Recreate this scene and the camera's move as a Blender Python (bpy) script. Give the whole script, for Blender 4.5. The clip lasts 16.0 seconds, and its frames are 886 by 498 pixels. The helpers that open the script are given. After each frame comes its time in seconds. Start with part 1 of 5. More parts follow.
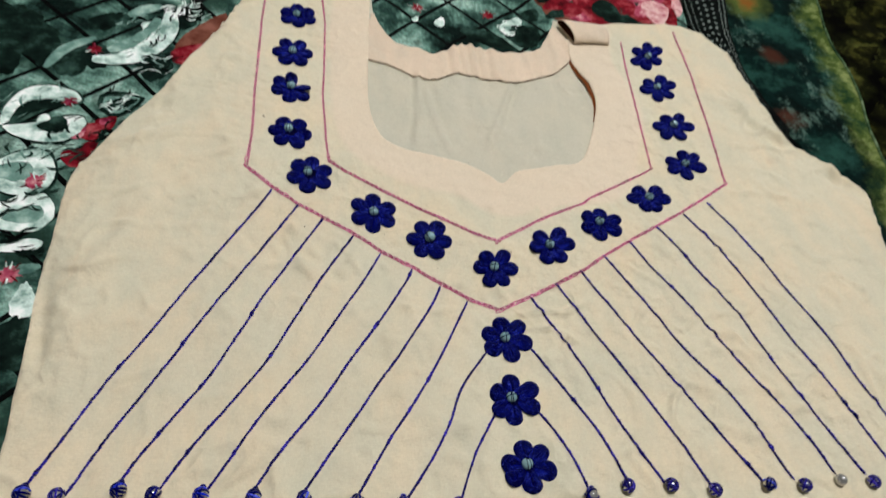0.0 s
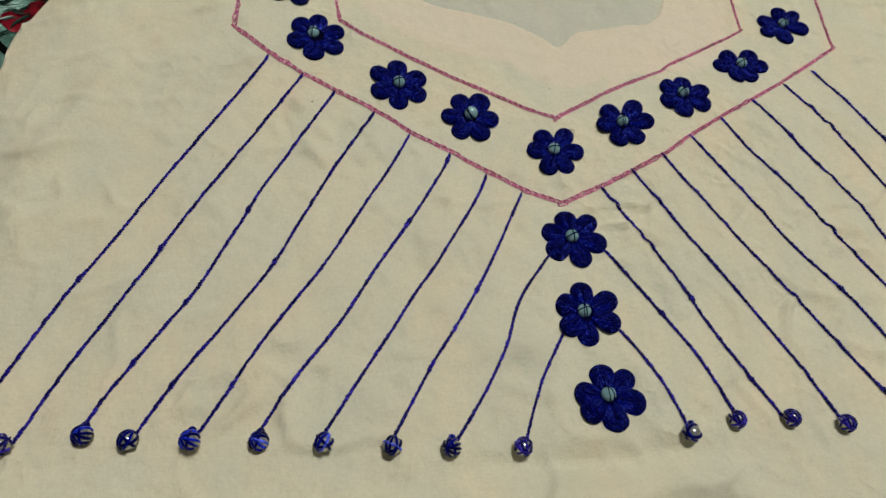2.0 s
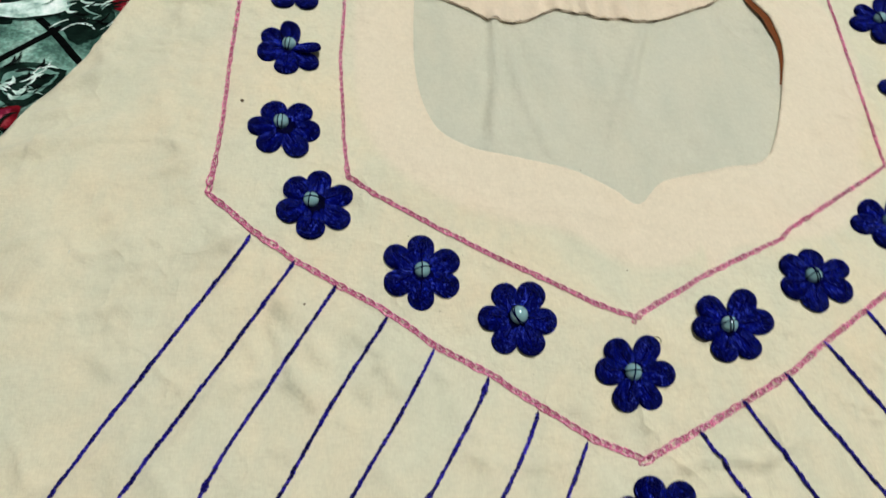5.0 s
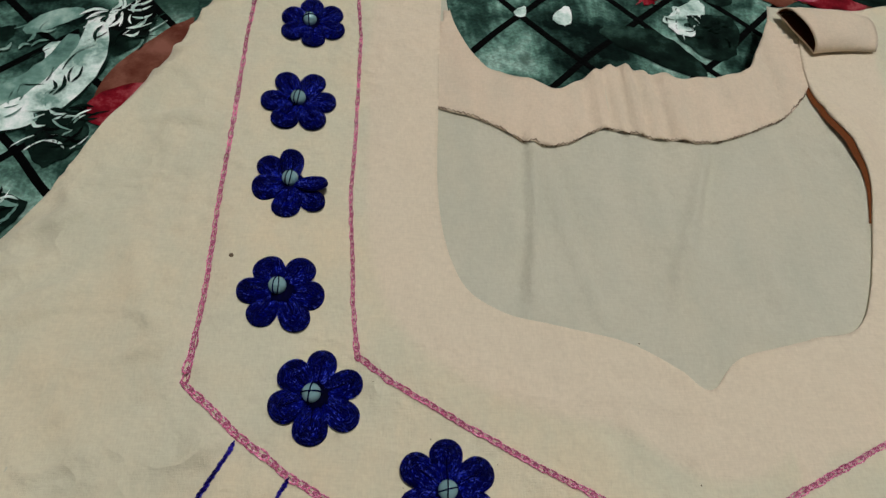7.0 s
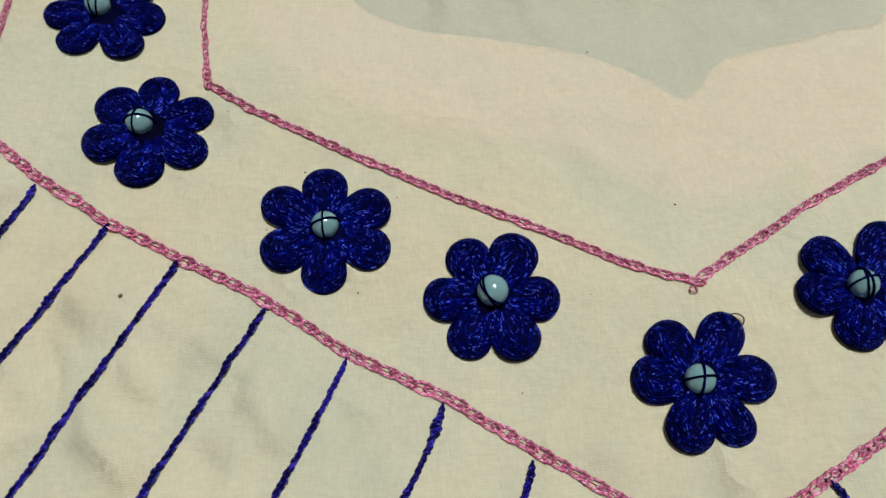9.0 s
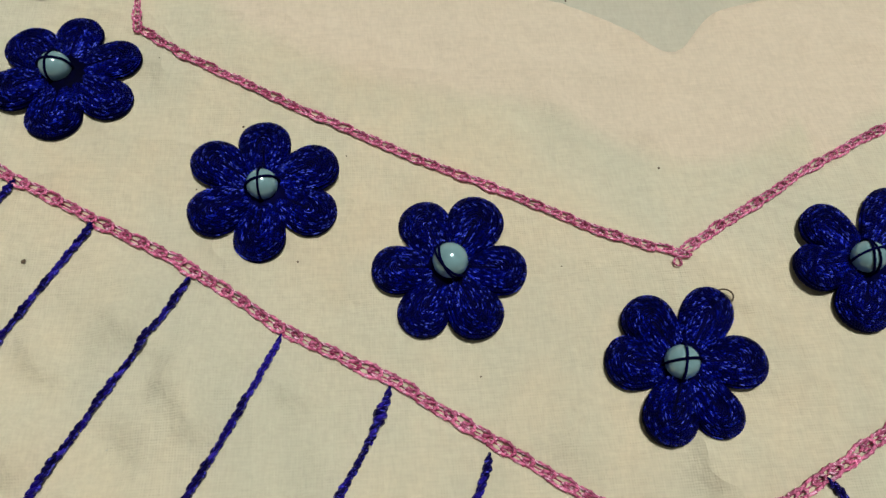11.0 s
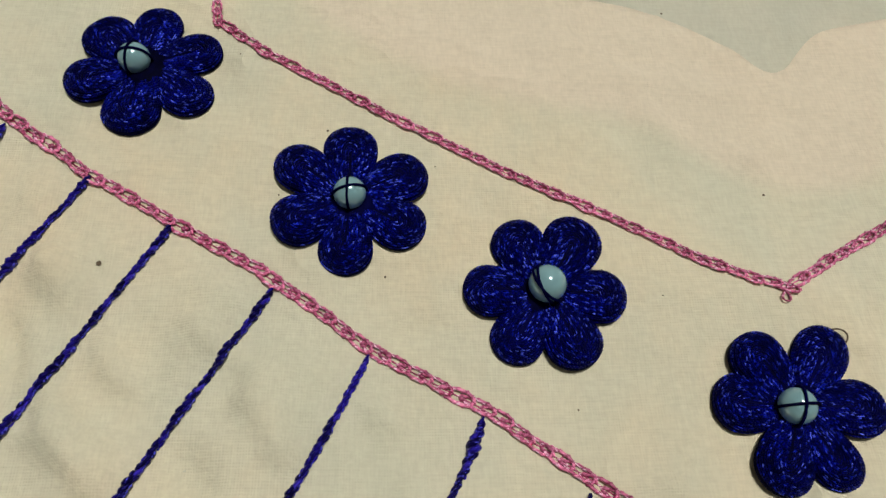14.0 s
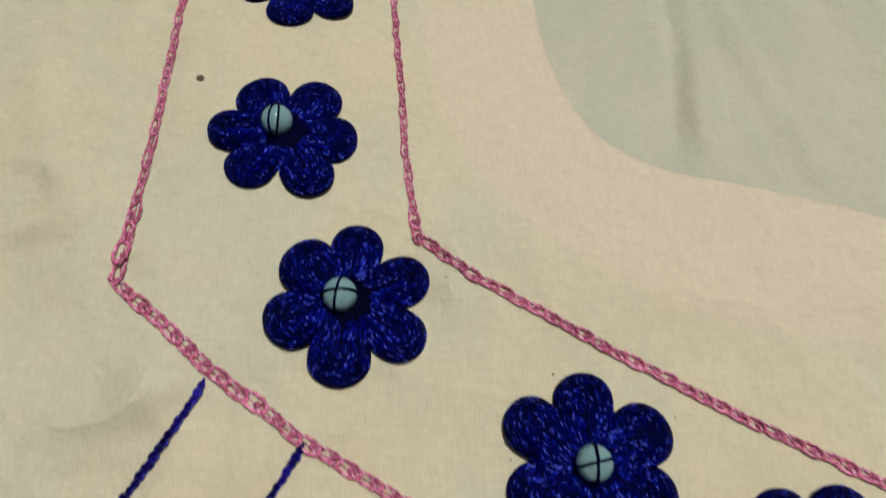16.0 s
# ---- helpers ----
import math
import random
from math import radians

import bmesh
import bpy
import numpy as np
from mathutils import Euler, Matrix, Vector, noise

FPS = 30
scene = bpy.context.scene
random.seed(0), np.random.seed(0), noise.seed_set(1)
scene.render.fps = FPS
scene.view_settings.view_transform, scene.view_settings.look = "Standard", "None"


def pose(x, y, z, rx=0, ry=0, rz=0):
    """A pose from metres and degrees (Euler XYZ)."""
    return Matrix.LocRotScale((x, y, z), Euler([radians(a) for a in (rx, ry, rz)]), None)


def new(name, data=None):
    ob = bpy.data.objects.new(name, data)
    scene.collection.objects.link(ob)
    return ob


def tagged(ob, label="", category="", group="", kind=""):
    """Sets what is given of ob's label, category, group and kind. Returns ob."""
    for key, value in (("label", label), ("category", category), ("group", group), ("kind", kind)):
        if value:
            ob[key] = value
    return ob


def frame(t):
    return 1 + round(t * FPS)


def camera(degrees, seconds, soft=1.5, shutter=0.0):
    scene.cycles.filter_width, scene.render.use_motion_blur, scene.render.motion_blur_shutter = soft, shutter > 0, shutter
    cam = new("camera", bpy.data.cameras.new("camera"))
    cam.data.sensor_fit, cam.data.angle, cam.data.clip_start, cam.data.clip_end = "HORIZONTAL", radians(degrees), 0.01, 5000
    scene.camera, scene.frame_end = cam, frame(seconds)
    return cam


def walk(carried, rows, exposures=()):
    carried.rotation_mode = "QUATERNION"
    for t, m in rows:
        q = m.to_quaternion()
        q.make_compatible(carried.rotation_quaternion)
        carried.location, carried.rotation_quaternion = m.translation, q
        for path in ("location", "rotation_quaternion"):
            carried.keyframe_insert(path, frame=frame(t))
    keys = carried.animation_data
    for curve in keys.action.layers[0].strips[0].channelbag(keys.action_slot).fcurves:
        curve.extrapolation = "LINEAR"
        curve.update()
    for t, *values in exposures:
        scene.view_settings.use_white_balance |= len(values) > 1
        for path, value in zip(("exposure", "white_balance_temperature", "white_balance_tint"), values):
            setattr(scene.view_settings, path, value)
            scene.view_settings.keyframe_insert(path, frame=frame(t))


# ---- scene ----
# ---- camera and its walk ----
cam = camera(66.99, 16.0, soft=1.4, shutter=0.5)
ROWS = [
    (0.0, -0.1076, -0.2341, 0.3089, 36.30, -10.13, -4.54),
    (0.5, -0.1077, -0.2189, 0.2844, 32.94, -9.89, -4.73),
    (1.0, -0.1045, -0.2124, 0.2601, 31.73, -8.82, -4.52),
    (1.5, -0.1046, -0.2082, 0.2433, 30.25, -8.75, -4.80),
    (2.0, -0.1072, -0.2034, 0.2331, 29.69, -8.68, -4.73),
    (2.5, -0.1119, -0.1936, 0.2243, 28.95, -8.10, -5.21),
    (3.0, -0.1251, -0.1760, 0.2193, 28.68, -7.65, -7.30),
    (3.5, -0.1320, -0.1572, 0.2121, 28.35, -7.94, -11.57),
    (4.0, -0.1164, -0.1292, 0.2086, 27.60, -8.42, -10.35),
    (4.5, -0.0922, -0.1052, 0.2091, 28.93, -6.19, -5.99),
    (5.0, -0.0890, -0.0893, 0.2068, 28.96, -5.20, -1.77),
    (5.2, -0.0901, -0.0824, 0.2061, 29.47, -5.18, -1.03),
    (7.3, -0.0937, -0.0167, 0.1874, 30.15, -5.24, -0.69),
    (7.5, -0.0855, -0.0239, 0.1832, 29.65, -5.10, -0.79),
    (8.0, -0.0675, -0.0378, 0.1755, 29.00, -4.56, -2.13),
    (8.5, -0.0631, -0.0531, 0.1344, 28.25, -1.24, -2.45),
    (9.0, -0.0584, -0.0521, 0.1205, 27.29, -1.58, -4.17),
    (9.5, -0.0582, -0.0503, 0.1169, 27.09, -1.72, -4.67),
    (10.0, -0.0558, -0.0513, 0.1138, 27.61, -2.62, -4.38),
    (10.2, -0.0544, -0.0508, 0.1106, 27.04, -2.58, -4.19),
    (12.3, -0.0484, -0.0428, 0.1030, 26.09, -2.57, -2.65),
    (12.5, -0.0541, -0.0393, 0.1053, 26.43, -2.87, -2.12),
    (13.0, -0.0617, -0.0358, 0.1063, 27.10, -3.84, -1.14),
    (13.5, -0.0669, -0.0428, 0.1000, 26.30, -3.40, -0.53),
    (14.0, -0.0653, -0.0431, 0.0994, 26.38, -3.34, -1.20),
    (14.5, -0.0741, -0.0366, 0.1004, 26.35, -4.38, -1.78),
    (15.0, -0.0847, -0.0308, 0.1042, 27.25, -4.60, -1.64),
    (15.5, -0.0981, -0.0166, 0.1053, 27.05, -3.69, -0.91),
    (16.0, -0.1028, -0.0013, 0.1039, 27.41, -3.09, -0.73),
]
EXPOSURES = [(0.0, 0.0, 6500, 16), (0.5, -0.13, 6500, 16), (1.0, -0.27, 6580, 14), (1.5, -0.23, 6580, 13), (2.0, -0.29, 6500, 9), (3.0, -0.27, 6450, 7), (4.0, -0.18, 6450, 6),
             (4.5, 0.11, 6350, 7), (5.0, 0.13, 6350, 8), (7.3, -0.5, 6500, 14), (8.0, -0.48, 6450, 14), (8.5, -0.04, 6300, 7), (9.0, -0.06, 6300, 7), (9.5, 0.05, 6500, 8), (10.0, -0.16, 6540, 9),
             (12.5, -0.08, 6640, 11), (13.0, -0.16, 6640, 11), (14.5, -0.14, 6630, 10), (15.0, -0.21, 6700, 9), (16.0, -0.2, 6600, 11)]
walk(cam, [(t, pose(x, y, z, rx, ry, rz)) for t, x, y, z, rx, ry, rz in ROWS], EXPOSURES)

# ---- world and light ----
LAMP_POWER = 117.0
world = bpy.data.worlds.new("world")
world.use_nodes = True
world.node_tree.nodes["Background"].inputs[0].default_value = (0.02, 0.02, 0.02, 1)
world.node_tree.nodes["Background"].inputs[1].default_value = 0.2
scene.world = world

MM = 0.001
FLOOR_Z, CEILING_Z = -0.56, 2.15
BED_TOP = -0.016


# ---- materials ----
class Nodes:
    """A small hand for wiring node materials."""

    def __init__(self, name):
        self.mat = bpy.data.materials.new(name)
        self.mat.use_nodes = True
        self.tree = self.mat.node_tree
        self.bsdf = self.tree.nodes["Principled BSDF"]
        self.coord = self.tree.nodes.new("ShaderNodeTexCoord").outputs["Object"]

    def node(self, kind, **values):
        n = self.tree.nodes.new(kind)
        for key, value in values.items():
            setattr(n, key, value)
        return n

    def link(self, a, b):
        self.tree.links.new(a, b)

    def put(self, socket, value):
        if hasattr(value, "is_output"):
            self.link(value, socket)
        else:
            socket.default_value = value

    def math(self, op, a, b=0.0, c=0.0):
        n = self.node("ShaderNodeMath", operation=op)
        for k, v in enumerate((a, b, c)):
            self.put(n.inputs[k], v)
        return n.outputs[0]

    def noise(self, scale, detail=3.0, rough=0.55, stretch=None, coord=None):
        src = coord or self.coord
        if stretch:
            m = self.node("ShaderNodeMapping")
            m.inputs["Scale"].default_value = stretch[:3]
            m.inputs["Rotation"].default_value = (0, 0, stretch[3] if len(stretch) > 3 else 0)
            self.link(src, m.inputs[0])
            src = m.outputs[0]
        n = self.node("ShaderNodeTexNoise")
        n.inputs["Scale"].default_value = scale
        n.inputs["Detail"].default_value = detail
        n.inputs["Roughness"].default_value = rough
        self.link(src, n.inputs["Vector"])
        return n.outputs["Fac"]

    def ramp(self, fac, *stops):
        n = self.node("ShaderNodeValToRGB")
        els = n.color_ramp.elements
        while len(els) < len(stops):
            els.new(0.5)
        for e, (p, c) in zip(els, stops):
            e.position, e.color = p, (*c, 1) if len(c) == 3 else c
        self.link(fac, n.inputs[0])
        return n.outputs[0]

    def mix(self, fac, a, b, blend="MIX"):
        n = self.node("ShaderNodeMix", data_type="RGBA", blend_type=blend)
        self.put(n.inputs[0], fac)
        for k, v in ((6, a), (7, b)):
            self.put(n.inputs[k], (*v, 1) if isinstance(v, tuple) and len(v) == 3 else v)
        return n.outputs[2]

    def bump(self, height, distance, strength=1.0, under=None):
        n = self.node("ShaderNodeBump")
        n.inputs["Strength"].default_value, n.inputs["Distance"].default_value = strength, distance
        self.link(height, n.inputs["Height"])
        if under:
            self.link(under, n.inputs["Normal"])
        return n.outputs[0]

    def done(self, color=None, rough=0.8, normal=None, **more):
        if color is not None:
            self.put(self.bsdf.inputs["Base Color"], (*color, 1) if isinstance(color, tuple) else color)
        self.put(self.bsdf.inputs["Roughness"], rough)
        if normal is not None:
            self.link(normal, self.bsdf.inputs["Normal"])
        for key, value in more.items():
            self.put(self.bsdf.inputs[key.replace("_", " ")], value)
        return self.mat


def weave(k, pitch):
    """Crossing threads of a plain weave, as a height."""
    out = None
    for turn in (0.0, math.pi / 2):
        m = k.node("ShaderNodeMapping")
        m.inputs["Rotation"].default_value = (0, 0, turn)
        k.link(k.coord, m.inputs[0])
        w = k.node("ShaderNodeTexWave", wave_type="BANDS", bands_direction="X")
        w.inputs["Scale"].default_value = 0.314 / pitch
        w.inputs["Distortion"].default_value = 1.2
        w.inputs["Detail"].default_value = 1.0
        w.inputs["Detail Scale"].default_value = 2.0
        k.link(m.outputs[0], w.inputs["Vector"])
        out = w.outputs["Fac"] if out is None else k.math("ADD", out, w.outputs["Fac"])
    return out


def cotton(name, base, warm, grey, lined=None):
    k = Nodes(name)
    blotch = k.noise(19, 5, 0.62)
    streak = k.noise(52, 4, 0.6, (1, 0.45, 1, 0.5))
    fine = k.noise(700, 2, 0.6)
    color = k.mix(k.ramp(blotch, (0.40, (0, 0, 0)), (0.68, (1, 1, 1))), base, warm)
    color = k.mix(k.ramp(streak, (0.44, (0, 0, 0)), (0.70, (0.7, 0.7, 0.7))), color, grey)
    if lined:
        a = k.node("ShaderNodeAttribute", attribute_name="lined")
        color = k.mix(a.outputs["Fac"], color, lined)
    spots = k.ramp(k.noise(38, 2, 0.5), (0.70, (0, 0, 0)), (0.78, (0.22, 0.22, 0.22)))
    color = k.mix(spots, color, (0.42, 0.31, 0.19))
    color = k.mix(k.ramp(fine, (0.30, (0.10, 0.10, 0.10)), (0.7, (0, 0, 0))), color, (0.34, 0.27, 0.18))
    slub = k.noise(2500, 1, 0.5, (0.10, 1, 1))
    slub_up = k.noise(2500, 1, 0.5, (1, 0.16, 1))
    yarn = k.math("MULTIPLY", k.math("ADD", slub, slub_up), 0.5)
    color = k.mix(0.19, color, k.ramp(yarn, (0.38, (0.80, 0.78, 0.74)), (0.62, (1.16, 1.16, 1.16))), "MULTIPLY")
    n = k.bump(k.noise(46, 4, 0.6), 0.0022, 0.8)
    # pressed-in crease marks, here and there
    crease = k.math("ABSOLUTE", k.math("SUBTRACT", k.noise(23, 3, 0.55), 0.5))
    crease = k.ramp(crease, (0.0, (1, 1, 1)), (0.13, (0, 0, 0)))
    crease = k.math("MULTIPLY", crease, k.ramp(k.noise(15, 2, 0.5), (0.47, (0, 0, 0)), (0.60, (1, 1, 1))))
    n = k.bump(crease, 0.0024, 0.7, n)
    n = k.bump(k.noise(125, 4, 0.6), 0.0009, 0.6, n)
    n = k.bump(yarn, 0.0003, 0.4, n)
    n = k.bump(weave(k, 0.00042), 0.00008, 0.2, n)
    return k.done(color, 0.9, n, Sheen_Weight=0.15, Specular_IOR_Level=0.15)


def thread(name, dark, light, rough=0.42, sheen=0.0, spread=0.0012, gloss=0.12, glint=None, shine=(1, 1, 1), full=0.85):
    """Twisted embroidery floss, plies and stray lighter fibres; patchy dark and glints can be painted in."""
    k = Nodes(name)
    geo = k.node("ShaderNodeNewGeometry")
    info = k.node("ShaderNodeObjectInfo")
    r = k.math("FRACT", k.math("ADD", geo.outputs["Random Per Island"], info.outputs["Random"]))
    fibre = k.noise(1 / spread, 3, 0.65)
    v = k.math("MULTIPLY_ADD", r, 0.5, k.math("MULTIPLY", fibre, 0.6))
    color = k.ramp(v, (0.22, dark), (full, light))
    if glint:
        color = k.mix(0.7, color, k.ramp(k.noise(330, 3, 0.6), (0.36, (0.32, 0.22, 0.28)), (0.58, (1.3, 1.3, 1.3))), "MULTIPLY")
        spark = k.noise(1500, 2, 0.6, (0.6, 1.9, 1))
        color = k.mix(k.ramp(spark, (0.585, (0, 0, 0)), (0.66, (1, 1, 1))), color, glint)
    return k.done(color, rough, k.bump(k.noise(5200, 2, 0.6), 0.0001, 0.6), Sheen_Weight=sheen, Specular_IOR_Level=gloss, Specular_Tint=(*shine, 1))


COTTON = cotton("cream_cotton", (0.665, 0.625, 0.465), (0.735, 0.625, 0.435), (0.60, 0.585, 0.44), (0.765, 0.64, 0.49))
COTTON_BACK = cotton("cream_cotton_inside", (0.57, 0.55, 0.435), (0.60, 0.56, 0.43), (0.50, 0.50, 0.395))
COTTON_FACING = cotton("peach_cotton_facing", (0.74, 0.605, 0.455), (0.71, 0.575, 0.43), (0.63, 0.55, 0.42))


def satin_floss(name, shades, rough, gloss, shine, patch=330, glint=None):
    """Glossy floss: glints are painted into each stitch's own colour. shades: from, colour."""
    k = Nodes(name)
    geo = k.node("ShaderNodeNewGeometry")
    info = k.node("ShaderNodeObjectInfo")
    r = k.math("FRACT", k.math("ADD", geo.outputs["Random Per Island"], k.math("MULTIPLY", info.outputs["Random"], 7.3)))
    color = k.ramp(r, *shades)
    color = k.mix(0.75, color, k.ramp(k.noise(patch, 3, 0.6), (0.38, (0.14, 0.14, 0.20)), (0.60, (1.35, 1.35, 1.35))), "MULTIPLY")
    if glint:
        spark = k.noise(1500, 2, 0.6, (0.6, 1.9, 1))
        color = k.mix(k.ramp(spark, (0.585, (0, 0, 0)), (0.66, (1, 1, 1))), color, glint)
    return k.done(color, rough, k.bump(k.noise(5200, 2, 0.6), 0.0001, 0.6), Specular_IOR_Level=gloss, Specular_Tint=(*shine, 1))


# the palest stop of each floss is a painted glint
BLUE = satin_floss("royal_blue_floss", ((0.0, (0.0001, 0.0002, 0.016)), (0.45, (0.0002, 0.0006, 0.065)), (0.79, (0.0008, 0.0028, 0.19)), (0.90, (0.009, 0.026, 0.54)), (1.0, (0.12, 0.17, 0.92))), 0.32, 0.5, (0.06, 0.09, 1.0))
BLUE_PAD = thread("blue_padding", (0.0002, 0.0003, 0.008), (0.0006, 0.001, 0.045), 0.6, gloss=0.02)
VIOLET = satin_floss("blue_violet_floss", ((0.0, (0.0012, 0.0007, 0.012)), (0.45, (0.004, 0.002, 0.055)), (0.80, (0.012, 0.006, 0.19)), (1.0, (0.05, 0.03, 0.45))), 0.36, 0.5, (0.12, 0.10, 1.0), 700, (0.09, 0.09, 0.75))
# pale specks and deep crimson stand for the floss's highlights and shade
PINK = thread("rose_pink_floss", (0.27, 0.010, 0.065), (0.93, 0.28, 0.48), 0.34, gloss=0.6, spread=0.0006, glint=(1.0, 0.66, 0.82), shine=(1.0, 0.55, 0.75), full=0.88)
BROWN = thread("brown_overlock_thread", (0.08, 0.045, 0.022), (0.30, 0.19, 0.10), 0.7)

# warm shade inside the cream folds, put into a rust-brown colour
RUST_SHADE = thread("rust_brown_shade", (0.07, 0.018, 0.006), (0.17, 0.050, 0.014), 0.9)


def pearl(name, base, rough, coat, metal=0.0):
    k = Nodes(name)
    tone = k.mix(k.noise(600, 2), base, tuple(c * 0.72 for c in base))
    return k.done(tone, rough, Metallic=metal, Coat_Weight=coat, Coat_Roughness=0.06, Specular_IOR_Level=0.6)


PEARL = pearl("grey_pearl", (0.26, 0.46, 0.49), 0.2, 1.0, 0.1)
PEARL_WHITE = pearl("white_pearl", (0.88, 0.86, 0.82), 0.25, 1.0)
k = Nodes("silver_glass_bead")
SILVER = k.done(k.mix(k.noise(500, 2), (0.62, 0.62, 0.60), (0.34, 0.34, 0.34)), 0.16, Metallic=0.75, Coat_Weight=0.6)
k = Nodes("dark_lint")
LINT = k.done(k.mix(k.noise(900, 2), (0.08, 0.055, 0.03), (0.17, 0.12, 0.075)), 0.9)


def bedspread_material():
    """Teal satin print: mottled ground and a lattice of black lines."""
    k = Nodes("teal_printed_satin")
    sep = k.node("ShaderNodeSeparateXYZ")
    warp = k.node("ShaderNodeMix", data_type="VECTOR")
    warp.inputs[0].default_value = 0.012
    nz = k.node("ShaderNodeTexNoise")
    nz.inputs["Scale"].default_value = 9.0
    k.link(k.coord, nz.inputs["Vector"])
    k.link(k.coord, warp.inputs[4])
    k.link(nz.outputs["Color"], warp.inputs[5])
    k.link(warp.outputs[1], sep.inputs[0])
    x, y = sep.outputs[0], sep.outputs[1]
    u = k.math("MULTIPLY", k.math("SUBTRACT", y, x), 0.7071)
    v = k.math("MULTIPLY", k.math("ADD", y, x), 0.7071)
    lines = None
    for axis, start, step in ((u, 0.1462, 0.0378), (v, 0.1432, 0.0402)):
        cell = k.math("FRACT", k.math("ADD", k.math("DIVIDE", k.math("SUBTRACT", axis, start), step), 40.5))
        off = k.math("MULTIPLY", k.math("ABSOLUTE", k.math("SUBTRACT", cell, 0.5)), step)
        on = k.math("LESS_THAN", off, 0.0016)
        lines = on if lines is None else k.math("MAXIMUM", lines, on)
    ground = k.ramp(k.noise(26, 5, 0.62), (0.38, (0.003, 0.010, 0.008)), (0.47, (0.032, 0.080, 0.063)), (0.55, (0.14, 0.28, 0.225)), (0.67, (0.44, 0.64, 0.55)))
    grain = k.ramp(k.noise(420, 3, 0.7), (0.42, (0.55, 0.55, 0.55)), (0.62, (1.25, 1.25, 1.25)))
    ground = k.mix(0.8, ground, grain, "MULTIPLY")
    leaf = k.ramp(k.noise(33, 2, 0.4, (1, 0.6, 1, 0.6)), (0.60, (0, 0, 0)), (0.625, (1, 1, 1)))
    ground = k.mix(k.math("MULTIPLY", leaf, 0.55), ground, (0.020, 0.05, 0.035))
    color = k.mix(lines, ground, (0.0008, 0.0012, 0.0012))
    n = k.bump(k.noise(42, 4, 0.6), 0.004, 0.6)
    return k.done(color, 0.5, n, Specular_IOR_Level=0.03)


TEAL = bedspread_material()


def print_material(name, dark, mid, light, scale, rough=0.4, low=0.35, high=0.68):
    k = Nodes(name)
    color = k.ramp(k.noise(scale, 5, 0.65), (low, dark), ((low + high) / 2, mid), (high, light))
    return k.done(color, rough, k.bump(k.noise(60, 3), 0.002, 0.4), Specular_IOR_Level=0.03)


FOIL = print_material("silver_white_print", (0.18, 0.32, 0.27), (0.60, 0.76, 0.69), (0.95, 0.99, 0.96), 70, 0.3, 0.38, 0.62)
MIDTEAL = print_material("mid_teal_print", (0.05, 0.12, 0.10), (0.16, 0.30, 0.25), (0.42, 0.58, 0.51), 60)
BROWNPRINT = print_material("red_brown_print", (0.09, 0.02, 0.012), (0.16, 0.055, 0.035), (0.25, 0.10, 0.07), 60)
DARKLEAF_AND_SHADE = print_material("dark_green_print_and_shade", (0.0012, 0.004, 0.003), (0.005, 0.015, 0.011), (0.032, 0.075, 0.058), 60, 0.6)
REDPRINT = print_material("crimson_print", (0.045, 0.002, 0.004), (0.20, 0.008, 0.016), (0.42, 0.09, 0.10), 75)
ROSEPRINT = print_material("rose_print", (0.16, 0.010, 0.03), (0.42, 0.07, 0.12), (0.66, 0.36, 0.36), 70, 0.4, 0.38, 0.62)
PALEROSE = print_material("pale_rose_print", (0.45, 0.13, 0.16), (0.66, 0.38, 0.37), (0.78, 0.62, 0.58), 130)
BLACKBAND = print_material("black_border_print", (0.0006, 0.001, 0.001), (0.0015, 0.0025, 0.0022), (0.008, 0.012, 0.011), 200, 0.7)
BANDDOT = print_material("pale_border_print", (0.06, 0.085, 0.075), (0.16, 0.20, 0.18), (0.30, 0.35, 0.32), 300, 0.5)
